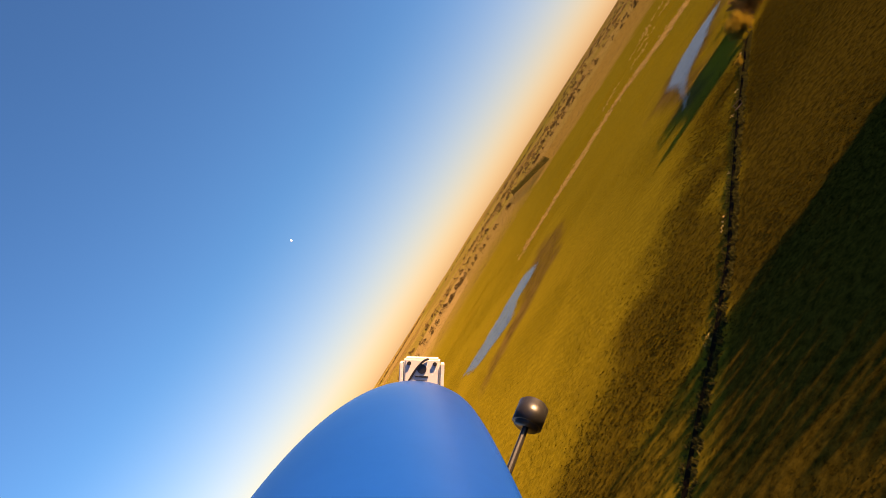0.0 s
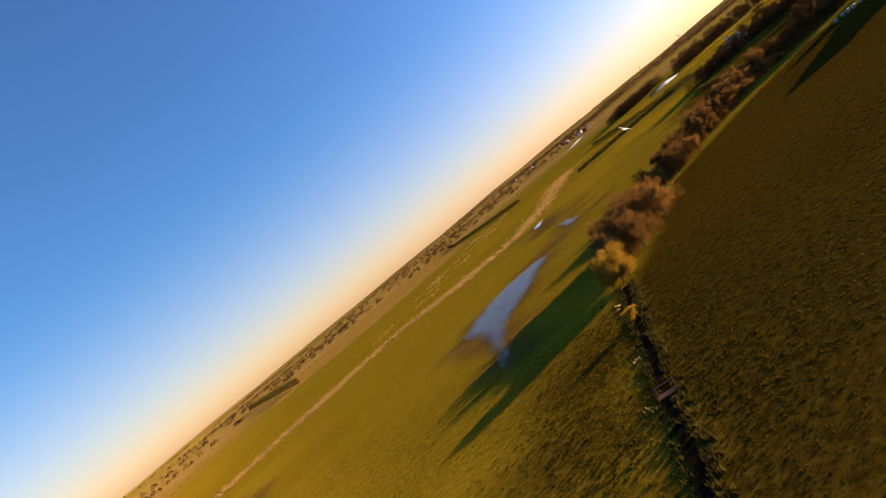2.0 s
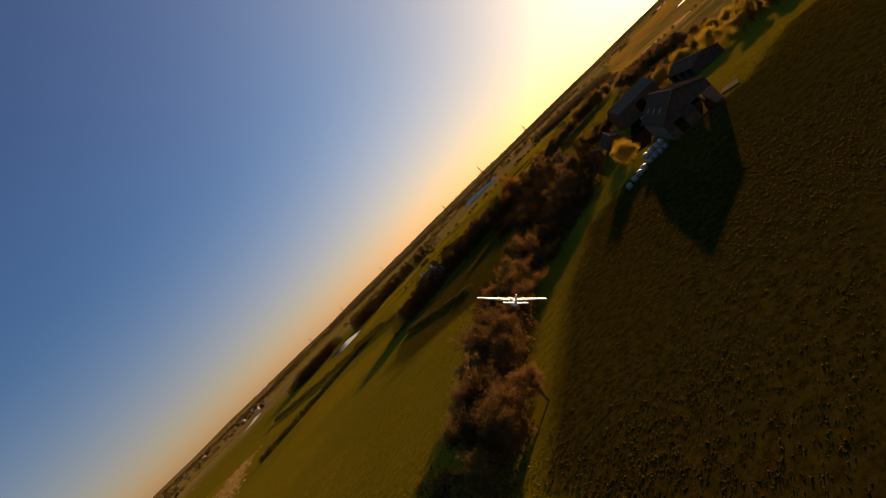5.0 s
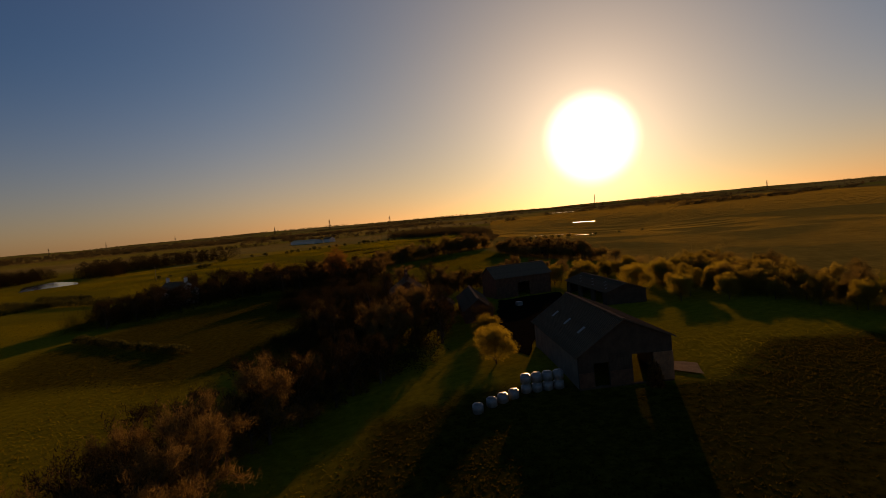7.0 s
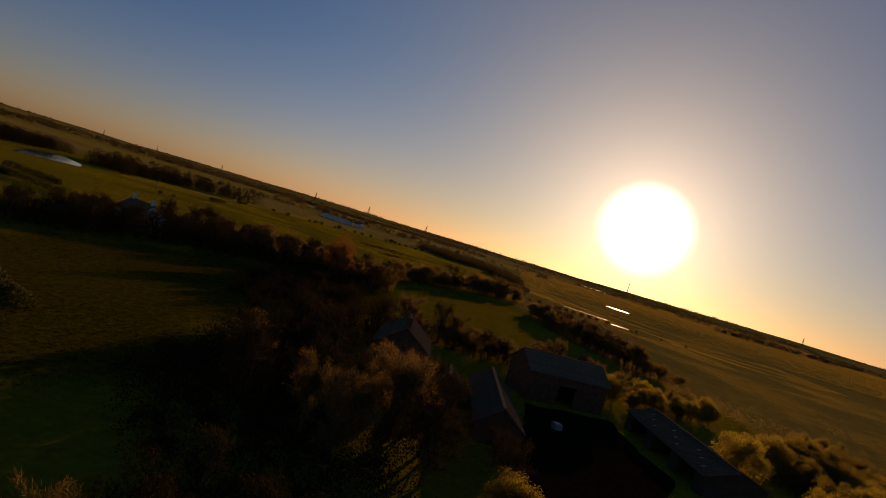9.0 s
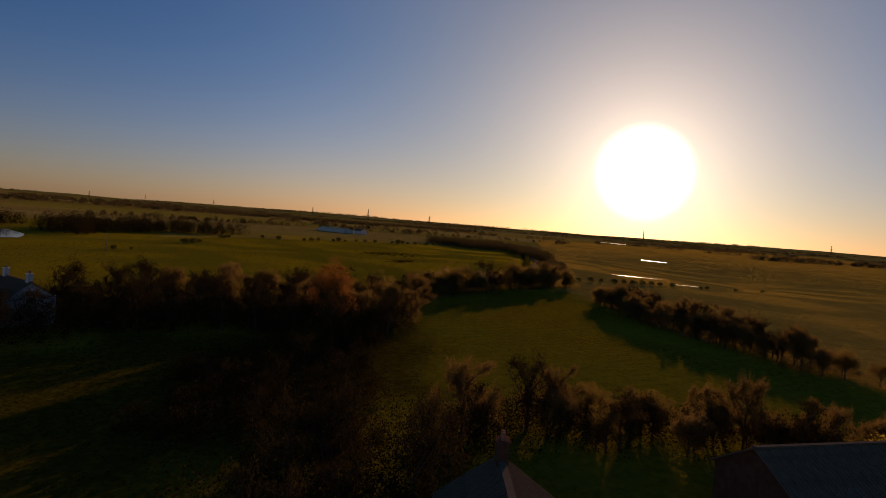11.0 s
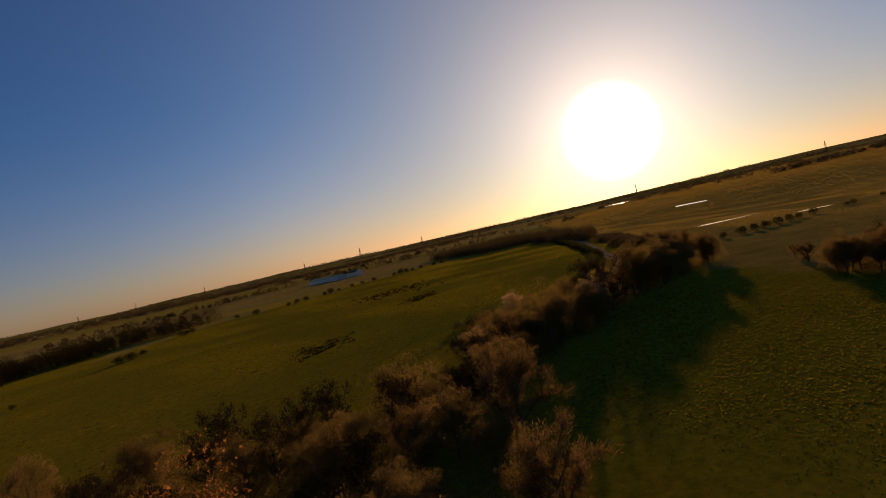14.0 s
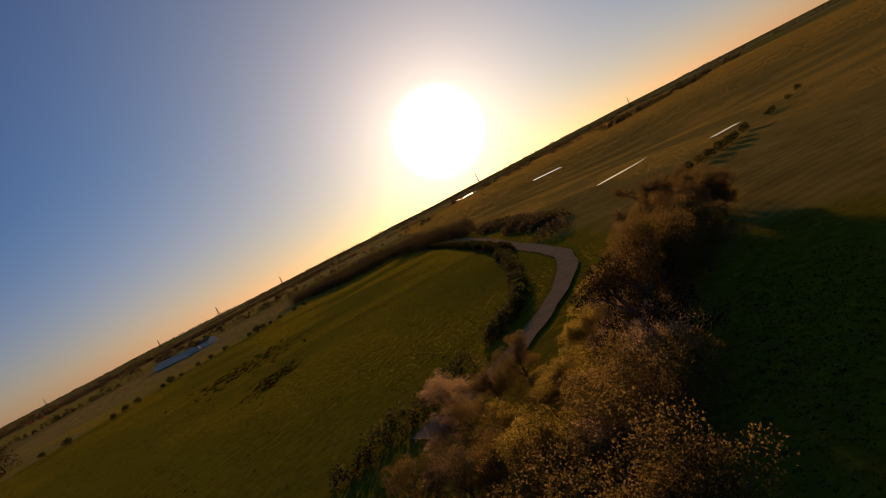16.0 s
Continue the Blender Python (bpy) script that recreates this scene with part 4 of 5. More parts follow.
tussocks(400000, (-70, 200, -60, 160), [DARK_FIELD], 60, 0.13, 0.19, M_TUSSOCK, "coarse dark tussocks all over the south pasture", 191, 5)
tussocks(110000, (-60, 80, 30, 140), [TUFT_STRIP], 70, 0.17, 0.21, M_TUSSOCK, "thick green tussocks beside the ditch", 192, 6, 4.0)
tussocks(60000, (-40, 420, 20, 300), [[(-40, 60), (60, 132), (110, 152), (180, 160), (240, 230), (420, 300), (-40, 300)]], 80, 0.14, 0.24, M_GRASS, "small tufts in the north pasture", 193, 5)
tussocks(60000, (260, 400, 100, 172), [[(262, 80), (305, 100), (345, 118), (400, 128), (366, 160), (300, 170), (272, 160), (268, 118)]], 75, 0.09, 0.15, M_TUSSOCK, "tufts of coarse grass in the field behind the farm", 194, 5)
tussocks(15000, (340, 640, 145, 330), [[(344, 200), (372, 178), (400, 164), (445, 152), (640, 158), (640, 280), (560, 320), (420, 330), (330, 300)]], 300, 0.16, 0.28, M_TUSSOCK, "scattered low tussocks of the bright pasture", 195, 8)

# ---- farm ----
M_RENDER = simple("weathered_render", (0.10, 0.078, 0.060), (0.19, 0.150, 0.115), 0.8, 0.9)
M_BRICK = simple("old_brick", (0.07, 0.032, 0.02), (0.17, 0.085, 0.052), 1.6, 0.9)
M_WHITEWALL = simple("white_painted_wall", (0.42, 0.40, 0.37), (0.62, 0.60, 0.56), 0.6, 0.85)
M_SHEET = simple("dark_roof_sheet", (0.075, 0.050, 0.034), (0.165, 0.112, 0.072), 0.7, 0.8)
M_SLATE = simple("slate_roof", (0.085, 0.062, 0.044), (0.21, 0.150, 0.100), 1.2, 0.85)
M_CLAD = simple("dark_cladding", (0.045, 0.030, 0.021), (0.105, 0.070, 0.048), 1.0, 0.8)
M_ROOFLIGHT = simple("translucent_sheet", (0.20, 0.20, 0.19), (0.32, 0.32, 0.30), 2.0, 0.85)
M_TIMBER = simple("grey_timber", (0.12, 0.09, 0.06), (0.30, 0.23, 0.16), 3.0, 0.85)
M_WRAP = simple("white_bale_wrap", (0.12, 0.12, 0.115), (0.24, 0.24, 0.23), 3.0, 0.45)
M_POT = simple("clay_pot", (0.22, 0.10, 0.06), (0.42, 0.22, 0.13), 5.0, 0.8)
M_RUST = simple("rusty_steel", (0.10, 0.045, 0.02), (0.30, 0.13, 0.05), 2.0, 0.7)
M_SHEDROOF = simple("pale_metal_roof", (0.42, 0.34, 0.24), (0.58, 0.48, 0.35), 0.3, 0.85)


def glass_material():
    m, nodes, links, b = material("window_glass", 0.05)
    b.inputs["Base Color"].default_value = (0.02, 0.022, 0.025, 1)
    return m


M_GLASS = glass_material()


def wall(root, name, length, eave, mat_, matrix, openings=(), gable=0.0, thick=0.3, label="", raised=(0.0, 0.0)):
    """A wall along local x from -length/2, its outer face at y=0, with openings (x0, x1, z0, z1) right through it, and a gable on top whose two corners may be raised."""
    bm = bmesh.new()
    us = sorted({-length / 2, length / 2, *(o[0] for o in openings), *(o[1] for o in openings)})
    zs = sorted({-0.3, eave, *(o[2] for o in openings), *(o[3] for o in openings)})
    for u0, u1 in zip(us, us[1:]):
        for z0, z1 in zip(zs, zs[1:]):
            if not any(o[0] <= (u0 + u1) / 2 <= o[1] and o[2] <= (z0 + z1) / 2 <= o[3] for o in openings):
                box(bm, u0, u1, 0, thick, z0, z1)
    if gable:
        h = length / 2
        outline = [(-h, eave), (h, eave), (h, eave + raised[1]), (0, gable), (-h, eave + raised[0])]
        outline = [p for i, p in enumerate(outline) if p not in outline[:i]]
        n = len(outline)
        front, back = ([bm.verts.new((u, y, z)) for u, z in outline] for y in (0, thick))
        bm.faces.new(front)
        bm.faces.new(back[::-1])
        for i in range(n):
            j = (i + 1) % n
            bm.faces.new((front[j], front[i], back[i], back[j]))
    bmesh.ops.remove_doubles(bm, verts=bm.verts[:], dist=0.001)
    ob = part(name, bm, mat_, root, label)
    ob.matrix_basis = matrix
    return ob


def window(root, x, z, w, h, matrix, frame_mat):
    """A window set in its opening: frame, pane and sill."""
    bm = bmesh.new()
    t = 0.07
    box(bm, x - w / 2, x - w / 2 + t, 0.08, 0.16, z, z + h)
    box(bm, x + w / 2 - t, x + w / 2, 0.08, 0.16, z, z + h)
    box(bm, x - w / 2 + t, x + w / 2 - t, 0.08, 0.16, z, z + t)
    box(bm, x - w / 2 + t, x + w / 2 - t, 0.08, 0.16, z + h - t, z + h)
    box(bm, x - t / 2, x + t / 2, 0.08, 0.16, z + t, z + h - t)
    fr = part("window", bm, frame_mat, root)
    fr.matrix_basis = matrix
    bm = bmesh.new()
    box(bm, x - w / 2 + t, x + w / 2 - t, 0.115, 0.125, z + t, z + h - t)
    part("pane", bm, M_GLASS, fr)
    bm = bmesh.new()
    box(bm, x - w / 2 - 0.08, x + w / 2 + 0.08, -0.08, 0.08, z - 0.08, z, 0.01)
    part("sill", bm, frame_mat, fr)


def slope(root, L, W, eave, ridge, side, mat_, pieces, over=0.35, name="roof_sheet"):
    """One side of a pitched roof in overlapping sheets, each a piece of its own."""
    rise, run = ridge - eave, W / 2
    length = math.hypot(rise, run) + over
    ang = math.atan2(rise, run)
    w = (L + 2 * over) / pieces
    bm = bmesh.new()
    box(bm, -w / 2, w / 2 + 0.06, 0, length, 0, 0.07)
    for k in range(3):
        u = -w / 2 + w * (k + 0.5) / 3
        box(bm, u - 0.03, u + 0.03, 0, length, 0.07, 0.115)
    me = bpy.data.meshes.new(name)
    bm.normal_update()
    bm.to_mesh(me)
    bm.free()
    me.materials.append(mat_)
    r = random.Random(pieces)
    for i in range(pieces):
        ob = new(name, me)
        ob.parent = root
        u = -L / 2 - over + w * (i + 0.5)
        m = Matrix.Translation((u, side * (run + over * math.cos(ang)), eave - over * math.sin(ang) + 0.02 + 0.012 * (i % 2)))
        turn = Matrix.Rotation(math.pi if side > 0 else 0, 4, "Z") @ Matrix.Rotation(ang + r.uniform(-0.004, 0.004), 4, "X")
        ob.matrix_basis = m @ turn
    return ang, length


def ridge_cap(root, L, ridge, mat_):
    bm = bmesh.new()
    box(bm, -L / 2 - 0.35, L / 2 + 0.35, -0.22, 0.22, ridge + 0.06, ridge + 0.17, 0.05)
    part("ridge", bm, mat_, root)


def chimney(root, x, y, z0, z1, mat_):
    bm = bmesh.new()
    box(bm, x - 0.4, x + 0.4, y - 0.32, y + 0.32, z0, z1)
    box(bm, x - 0.46, x + 0.46, y - 0.38, y + 0.38, z1, z1 + 0.12)
    c = part("chimney", bm, mat_, root)
    for o in (-0.2, 0.2):
        bm = bmesh.new()
        bmesh.ops.create_cone(bm, cap_ends=True, segments=12, radius1=0.13, radius2=0.10, depth=0.4, matrix=Matrix.Translation((x + o, y, z1 + 0.32)))
        part("pot", bm, M_POT, c)


def building(name, label, category, x, y, turn, L, W, eave, ridge, wall_mat, roof_mat, sheets, ends=((), ()), sides=((), ()), windows=(), group="", roof_name="roof_sheet", gable_mat=None, south=0.0):
    """A pitched-roof building along its own x. ends: openings of the west and east gable; sides: of the south and north wall; south: how much higher the south eave lies."""
    root = tagged(new(name), label, category, group)
    root.matrix_basis = Matrix.Translation((0, 0, height(x, y))) @ pose(x, y, 0, 0, 0, turn)
    S = {"south": pose(0, -W / 2, 0), "north": pose(0, W / 2, 0, 0, 0, 180), "west": pose(-L / 2, 0, 0, 0, 0, -90), "east": pose(L / 2, 0, 0, 0, 0, 90)}
    t = 0.3
    wall(root, "wall", L - 2 * t, eave + south, wall_mat, S["south"], sides[0])
    wall(root, "wall", L - 2 * t, eave, wall_mat, S["north"], sides[1])
    wall(root, "gable_wall", W, eave, gable_mat or wall_mat, S["west"], ends[0], ridge, raised=(0.0, south))
    wall(root, "gable_wall", W, eave, gable_mat or wall_mat, S["east"], ends[1], ridge, raised=(south, 0.0))
    for side in (-1, 1):
        slope(root, L, W, eave + (south if side < 0 else 0.0), ridge, side, roof_mat, sheets, name=roof_name)
    ridge_cap(root, L, ridge, roof_mat)
    for where, u, z, w, h in windows:
        window(root, u, z, w, h, S[where], M_WHITEWALL)
    return root, S


# the long barn, open at the near gable and in its south wall
barn, S = building("barn", "long barn with dark sheet roof and pale north wall", "barn", 184.0, 121.2, 7, 19.2, 8.6, 2.9, 5.8, M_RENDER, M_SHEET, 20,
                   ends=(((-2.9, -1.5, 0.0, 2.1), (0.6, 2.5, 0.0, 2.6)), ()), sides=(((-1.5, 2.2, 0.0, 2.6),), ()), gable_mat=M_CLAD, south=1.05)
for u0, u1, z0, z1 in ((-4.25, -2.95, 1.4, 2.9), (-1.45, 0.55, 1.4, 2.9), (2.55, 4.25, 1.4, 2.9)):
    bm = bmesh.new()
    n = max(2, int((u1 - u0) / 0.25))
    for k in range(n):
        a = u0 + (u1 - u0) * k / n
        box(bm, a + 0.01, a + (u1 - u0) / n - 0.01, -0.06 - 0.012 * (k % 2), -0.003, z0, z1)
    part("cladding", bm, M_CLAD, barn).matrix_basis = S["west"]
for u0, u1 in ((-4.3, -2.92), (-1.48, 0.58)):
    bm = bmesh.new()
    box(bm, u0, u1, -0.10, -0.003, 0, 1.3)
    part("plinth", bm, M_BRICK, barn, "brick plinth of the gable").matrix_basis = S["west"]
bm = bmesh.new()
box(bm, 2.45, 4.3, -0.12, -0.08, 2.3, 2.5)
door = part("sliding_door", bm, M_RUST, barn, "rusty sliding door pushed open")
door.matrix_basis = S["west"]
for k in range(6):
    bm = bmesh.new()
    box(bm, 2.5 + 0.3 * k, 2.78 + 0.3 * k, -0.20, -0.13, 0.05, 2.6)
    part("door_board", bm, M_RUST, door)
ang = math.atan2(2.9, 4.3)
for i, u in enumerate((-5.0, 0.2, 5.4)):
    bm = bmesh.new()
    box(bm, -0.3, 0.3, 2.1, 3.0, 0.13, 0.16)
    ob = part("rooflight", bm, M_ROOFLIGHT, barn, "pale rooflight sheet")
    ob.matrix_basis = Matrix.Translation((u, 4.3 + 0.35 * math.cos(ang), 2.9 - 0.35 * math.sin(ang) + 0.02)) @ Matrix.Rotation(math.pi, 4, "Z") @ Matrix.Rotation(ang, 4, "X")
# ivy and scrap beside the gable
clumps("ivy", [(173.2 + 0.3 * k, 117.6 + 0.1 * k, 0.5 + 0.1 * (k % 3)) for k in range(4)], 3.4, 0.9, 200, 0.22, M_ORANGE, "rusty brown creeper climbing the barn gable", "ivy", 70)

dark_barn, S = building("brick_barn", "dark brick farm building with slate roof", "barn", 249.0, 126.0, -66, 12.5, 7.0, 4.2, 6.3, M_BRICK, M_SLATE, 14,
                        sides=(((-1.4, 1.4, 0.0, 2.9),), ((-4, -2.8, 1.2, 2.3),)), windows=(("north", -3.4, 1.2, 1.2, 1.1),), roof_name="roof_slate_strip")
house, S = building("farmhouse", "brick farmhouse with slate roof and two chimneys", "house", 233.0, 147.0, 8, 10.5, 6.2, 4.6, 6.8, M_BRICK, M_SLATE, 14,
                    ends=(((-1.9, -0.9, 0.9, 2.0), (-1.9, -0.9, 3.0, 4.0)), ()), sides=(((-3.5, -2.4, 0.9, 2.1), (-0.5, 0.5, 0, 2.1), (2.4, 3.5, 0.9, 2.1)), ()),
                    windows=(("west", -1.4, 0.9, 1.0, 1.1), ("west", -1.4, 3.0, 1.0, 1.0), ("south", -2.95, 0.9, 1.1, 1.2), ("south", 2.95, 0.9, 1.1, 1.2)), roof_name="roof_slate_strip")
bm = bmesh.new()
box(bm, -0.48, 0.48, 0.1, 0.16, 0, 2.08)
part("door", bm, M_TIMBER, house).matrix_basis = S["south"]
chimney(house, -4.7, 0, 6.2, 7.9, M_BRICK)
chimney(house, 4.7, 0, 6.2, 7.9, M_BRICK)
outb, S = building("outbuilding", "long low outbuilding with worn slate roof", "outbuilding", 226.5, 134.6, 6, 18.5, 4.6, 2.2, 3.9, M_BRICK, M_SLATE, 20,
                   sides=(((-5, -3.8, 0, 1.95), (2.0, 3.2, 0, 1.95)), ()), roof_name="roof_slate_strip")
building("outbuilding", "small store with worn pale roof", "outbuilding", 229.5, 140.2, 6, 5.0, 3.4, 2.1, 3.3, M_BRICK, M_SLATE, 6, roof_name="roof_slate_strip")
lows, S = building("cattle_shed", "low cattle shed with many small rooflights", "shed", 235.5, 110.5, 10, 22.0, 7.0, 2.4, 3.6, M_CLAD, M_SHEET, 22, sides=((), ((-9, -4, 0, 2.1), (-2, 3, 0, 2.1), (5, 9, 0, 2.1))))
ang = math.atan2(1.2, 3.5)
for k in range(9):
    bm = bmesh.new()
    box(bm, -0.14, 0.14, 1.0 + (k % 3) * 0.8, 1.4 + (k % 3) * 0.8, 0.125, 0.15)
    part("rooflight", bm, M_ROOFLIGHT, lows, "small pale rooflight").matrix_basis = Matrix.Translation((-9 + 2.2 * k, 3.5 + 0.35 * math.cos(ang), 2.4 - 0.1)) @ Matrix.Rotation(math.pi, 4, "Z") @ Matrix.Rotation(ang, 4, "X")
bm = bmesh.new()
box(bm, -0.6, 0.6, -0.5, 0.5, 0, 1.0, 0.05)
tank = part("water_tank", bm, M_WRAP, None)
tank.matrix_basis = pose(232, 126.5, 0, 0, 0, 20)
tagged(tank, "white plastic water tank in the yard", "tank")
sheet("yard", YARD, M_DITCH, "muddy farmyard between the buildings, shade put into its colour", "yard", 0.03, seed=3)
sheet("bare_patch", [(176, 113), (179.5, 112.4), (181, 114.5), (178, 115.5)], M_SAND, "patch of bare sandy soil by the barn", "soil", 0.05, ragged=0.4)

# wrapped bales
bm = bmesh.new()
bmesh.ops.create_cone(bm, cap_ends=True, segments=20, radius1=0.48, radius2=0.48, depth=0.9, matrix=Matrix.Translation((0, 0, 0.45)))
bmesh.ops.bevel(bm, geom=[e for e in bm.edges if abs(e.verts[0].co.z - e.verts[1].co.z) < 0.01], offset=0.12, segments=3, affect="EDGES")
bale = part("bale", bm, M_WRAP, None, smooth=True)
tagged(bale, "round bale in white plastic wrap on the field edge", "bale", "row of wrapped bales")
spots = [(171.0, 133.4, 0), (172.2, 132.2, 0), (173.0, 131.2, 0), (173.8, 130.2, 0)] + [(174.9 + 0.12 * k, 129.0 - 1.0 * k, 0.9 * h) for k in range(4) for h in range(2)]
spots = [(x, y, z + height(x, y)) for x, y, z in spots]
bale.matrix_basis = pose(*spots[0])
for i, (x, y, z) in enumerate(spots[1:]):
    copy_thing(bale, pose(x, y, z, 0, 0, 37 * i))

# the white house by the wood
wh, S = building("white_house", "white rendered house with dark slate roof", "house", 285.0, 219.0, 62, 9.5, 6.6, 3.9, 6.2, M_WHITEWALL, M_SLATE, 12,
                 ends=(((-1.9, -0.9, 0.8, 2.0), (0.9, 1.9, 0.8, 2.0), (-0.5, 0.5, 3.2, 4.3)), ()), sides=(((-3.2, -2.2, 0.8, 2.0), (2.2, 3.2, 0.8, 2.0)), ((-3.2, -2.2, 0.8, 2.0), (2.2, 3.2, 0.8, 2.0))),
                 windows=tuple(("west", u, z, 1.0, h) for u, z, h in ((-1.4, 0.8, 1.2), (1.4, 0.8, 1.2), (0, 3.2, 1.1))) + tuple((s, u, 0.8, 1.0, 1.2) for s in ("south", "north") for u in (-2.7, 2.7)), roof_name="roof_slate_strip")
chimney(wh, -4.1, 0, 5.8, 7.3, M_WHITEWALL)
chimney(wh, 4.1, 0, 5.8, 7.3, M_WHITEWALL)

# the far sheds and cottages
building("livestock_shed", "long pale-roofed livestock shed across the fields", "shed", 857, 352, 54, 48, 12, 3.2, 4.9, M_WHITEWALL, M_SHEDROOF, 16)
building("livestock_shed", "shorter farm building beside the long shed", "shed", 850, 322, 54, 13, 9, 3.8, 6.0, M_WHITEWALL, M_SLATE, 8)
for i, (x, y, a) in enumerate(((456, 478, 20), (470, 488, 75), (486, 505, 20), (500, 528, 100), (598, 655, 10), (615, 672, 60), (640, 700, 20), (668, 812, 30), (690, 830, 80), (700, 900, 10), (720, 940, 40), (560, 610, 35))):
    x, y = 60 + 1.75 * (x - 60), 100 + 1.75 * (y - 100)
    building("cottage", "small far cottage with pale walls" if i % 2 else "small far brick cottage", "house", x, y, a, 9, 6.5, 4.2, 6.8, M_WHITEWALL if i % 2 else M_BRICK, M_SLATE, 6, group="far cottages", roof_name="roof_slate_strip")


# ---- hedge bushes, posts, masts ----
cv, cf = bush_data(3, 2.2, 1.7, 420, 0.34)
bush = tagged(new("hedge_bush", mesh_from("hedge_bush", cv, cf, M_HEDGE)), "small dark rounded bush in a thin hedge line", "bush", "bushes dotted along the field edges")
rows_of_bushes = [(410, 294), (416, 291), (473, 304), (478, 303), (483, 304), (488, 304), (544, 323), (548, 322), (553, 322), (584, 315), (579, 302), (591, 289), (600, 287), (606, 285), (622, 279), (628, 277), (634, 274), (641, 268), (648, 263), (656, 257), (666, 246), (670, 243), (675, 240), (682, 237), (684, 232), (686, 223), (690, 218)]
rows_of_bushes += [(434, 126), (437, 121.5), (440, 117), (443, 112), (445, 108), (447, 104), (450, 100), (453, 96), (457, 92), (462, 86), (473, 72), (475, 69), (490, 52), (508, 34)]
first = True
for i, (x, y) in enumerate(rows_of_bushes):
    s = rng.uniform(0.6, 1.05) * (1.45 if x > 470 and y > 150 else 1.0)
    m = Matrix.LocRotScale((x, y, height(x, y) + 0.05), Euler((0, 0, rng.uniform(0, 6))), (s, s, s * rng.uniform(0.8, 1.2)))
    if first:
        bush.matrix_basis, first = m, False
    else:
        copy_thing(bush, Matrix.Identity(4)).matrix_basis = m


def pole(name, label, x, y, tall, rad):
    bm = bmesh.new()
    bmesh.ops.create_cone(bm, cap_ends=True, segments=8, radius1=rad, radius2=rad * 0.65, depth=tall, matrix=Matrix.Translation((0, 0, tall / 2)))
    root = part(name, bm, M_TIMBER, None)
    root.matrix_basis = pose(x, y, height(x, y) - 0.1)
    return tagged(root, label, "pole")


p = pole("utility_pole", "slender wooden pole standing in the pasture", 402, 291, 7.0, 0.16)
bm = bmesh.new()
box(bm, -0.9, 0.9, -0.05, 0.05, 6.4, 6.52)
part("crossarm", bm, M_TIMBER, p)
posts = pole("fence_post", "weathered fence post by the lane", 384, 171, 1.3, 0.07)
posts["group"] = "fence posts"
for i in range(1, 14):
    x, y = 384 - 2.3 * i, 171 + 1.8 * i
    copy_thing(posts, pose(x, y, height(x, y) - 0.1, 0, 0, 40 * i))
# plank bridge with a rail over the ditch
bridge = tagged(new("footbridge"), "small grey plank bridge with a rail over the ditch", "bridge")
bridge.matrix_basis = pose(46.5, 102.3, 0.15, 0, 0, -45) @ Matrix.Scale(0.7, 4)
for k in range(5):
    bm = bmesh.new()
    box(bm, -1.3, 1.3, -0.55 + 0.22 * k, -0.36 + 0.22 * k, 0.12, 0.18, 0.01)
    part("plank", bm, M_BARK, bridge)
for sx in (-1.1, 1.1):
    bm = bmesh.new()
    box(bm, sx - 0.06, sx + 0.06, 0.6, 0.72, -0.2, 1.1)
    part("post", bm, M_BARK, bridge)
bm = bmesh.new()
box(bm, -1.3, 1.3, 0.62, 0.70, 0.95, 1.07)
part("rail", bm, M_BARK, bridge)


def pylon(x, y, tall):
    root = tagged(new("pylon"), "far lattice electricity pylon on the skyline", "pylon", "pylons on the skyline")
    root.matrix_basis = pose(x, y, height(x, y), 0, 0, rng.uniform(0, 90))
    w, t = tall * 0.09, tall * 0.012
    for sx in (-1, 1):
        for sy in (-1, 1):
            v, f = [], []
            limb(v, f, Vector((sx * w, sy * w, -1)), Vector((sx * w * 0.12, sy * w * 0.12, tall)), t, t * 0.6, 4)
            o = new("leg", mesh_from("leg", v, f, M_CLAD))
            o.parent = root
    for k in range(6):
        z0, z1 = tall * (0.02 + 0.13 * k), tall * (0.15 + 0.13 * k)
        a, b = w * (1 - 0.88 * z0 / tall), w * (1 - 0.88 * z1 / tall)
        for s in (-1, 1):
            for c in (-1, 1):
                v, f = [], []
                limb(v, f, Vector((-c * a, s * a, z0)), Vector((c * b, s * b, z1)), t * 0.5, t * 0.5, 4)
                o = new("brace", mesh_from("brace", v, f, M_CLAD))
                o.parent = root
    for z, l in ((0.66, 0.2), (0.79, 0.16), (0.92, 0.12)):
        v, f = [], []
        limb(v, f, Vector((-tall * l, 0, tall * z)), Vector((tall * l, 0, tall * z)), t * 0.7, t * 0.7, 4)
        o = new("crossarm", mesh_from("crossarm", v, f, M_CLAD))
        o.parent = root


PYLONS = [(2760, 1840, 34), (2908, 1593, 36), (3095, 1176, 38), (3175, 917, 50), (3237, 617, 40), (2971, -1146, 40), (2630, 2017, 30)]
for x, y, tall in PYLONS:
    pylon(x, y, tall)

# ---- the chimney mast under the sun ----
bm = bmesh.new()
bmesh.ops.create_cone(bm, cap_ends=True, segments=12, radius1=2.2, radius2=1.3, depth=50, matrix=Matrix.Translation((0, 0, 25)))
mast = part("chimney_stack", bm, M_CLAD, None)
mast.matrix_basis = pose(3214, -422, height(3214, -422) - 1)
tagged(mast, "tall far chimney stack on the skyline below the sun", "chimney")

# ---- the moon ----
M_MOON, mn, ml, mb = material("moon_glow", 1.0)
mb.inputs["Base Color"].default_value = (0.6, 0.6, 0.6, 1)
# a weak glow stands for the sunlight on the moon
mb.inputs["Emission Color"].default_value = (0.9, 0.93, 1.0, 1)
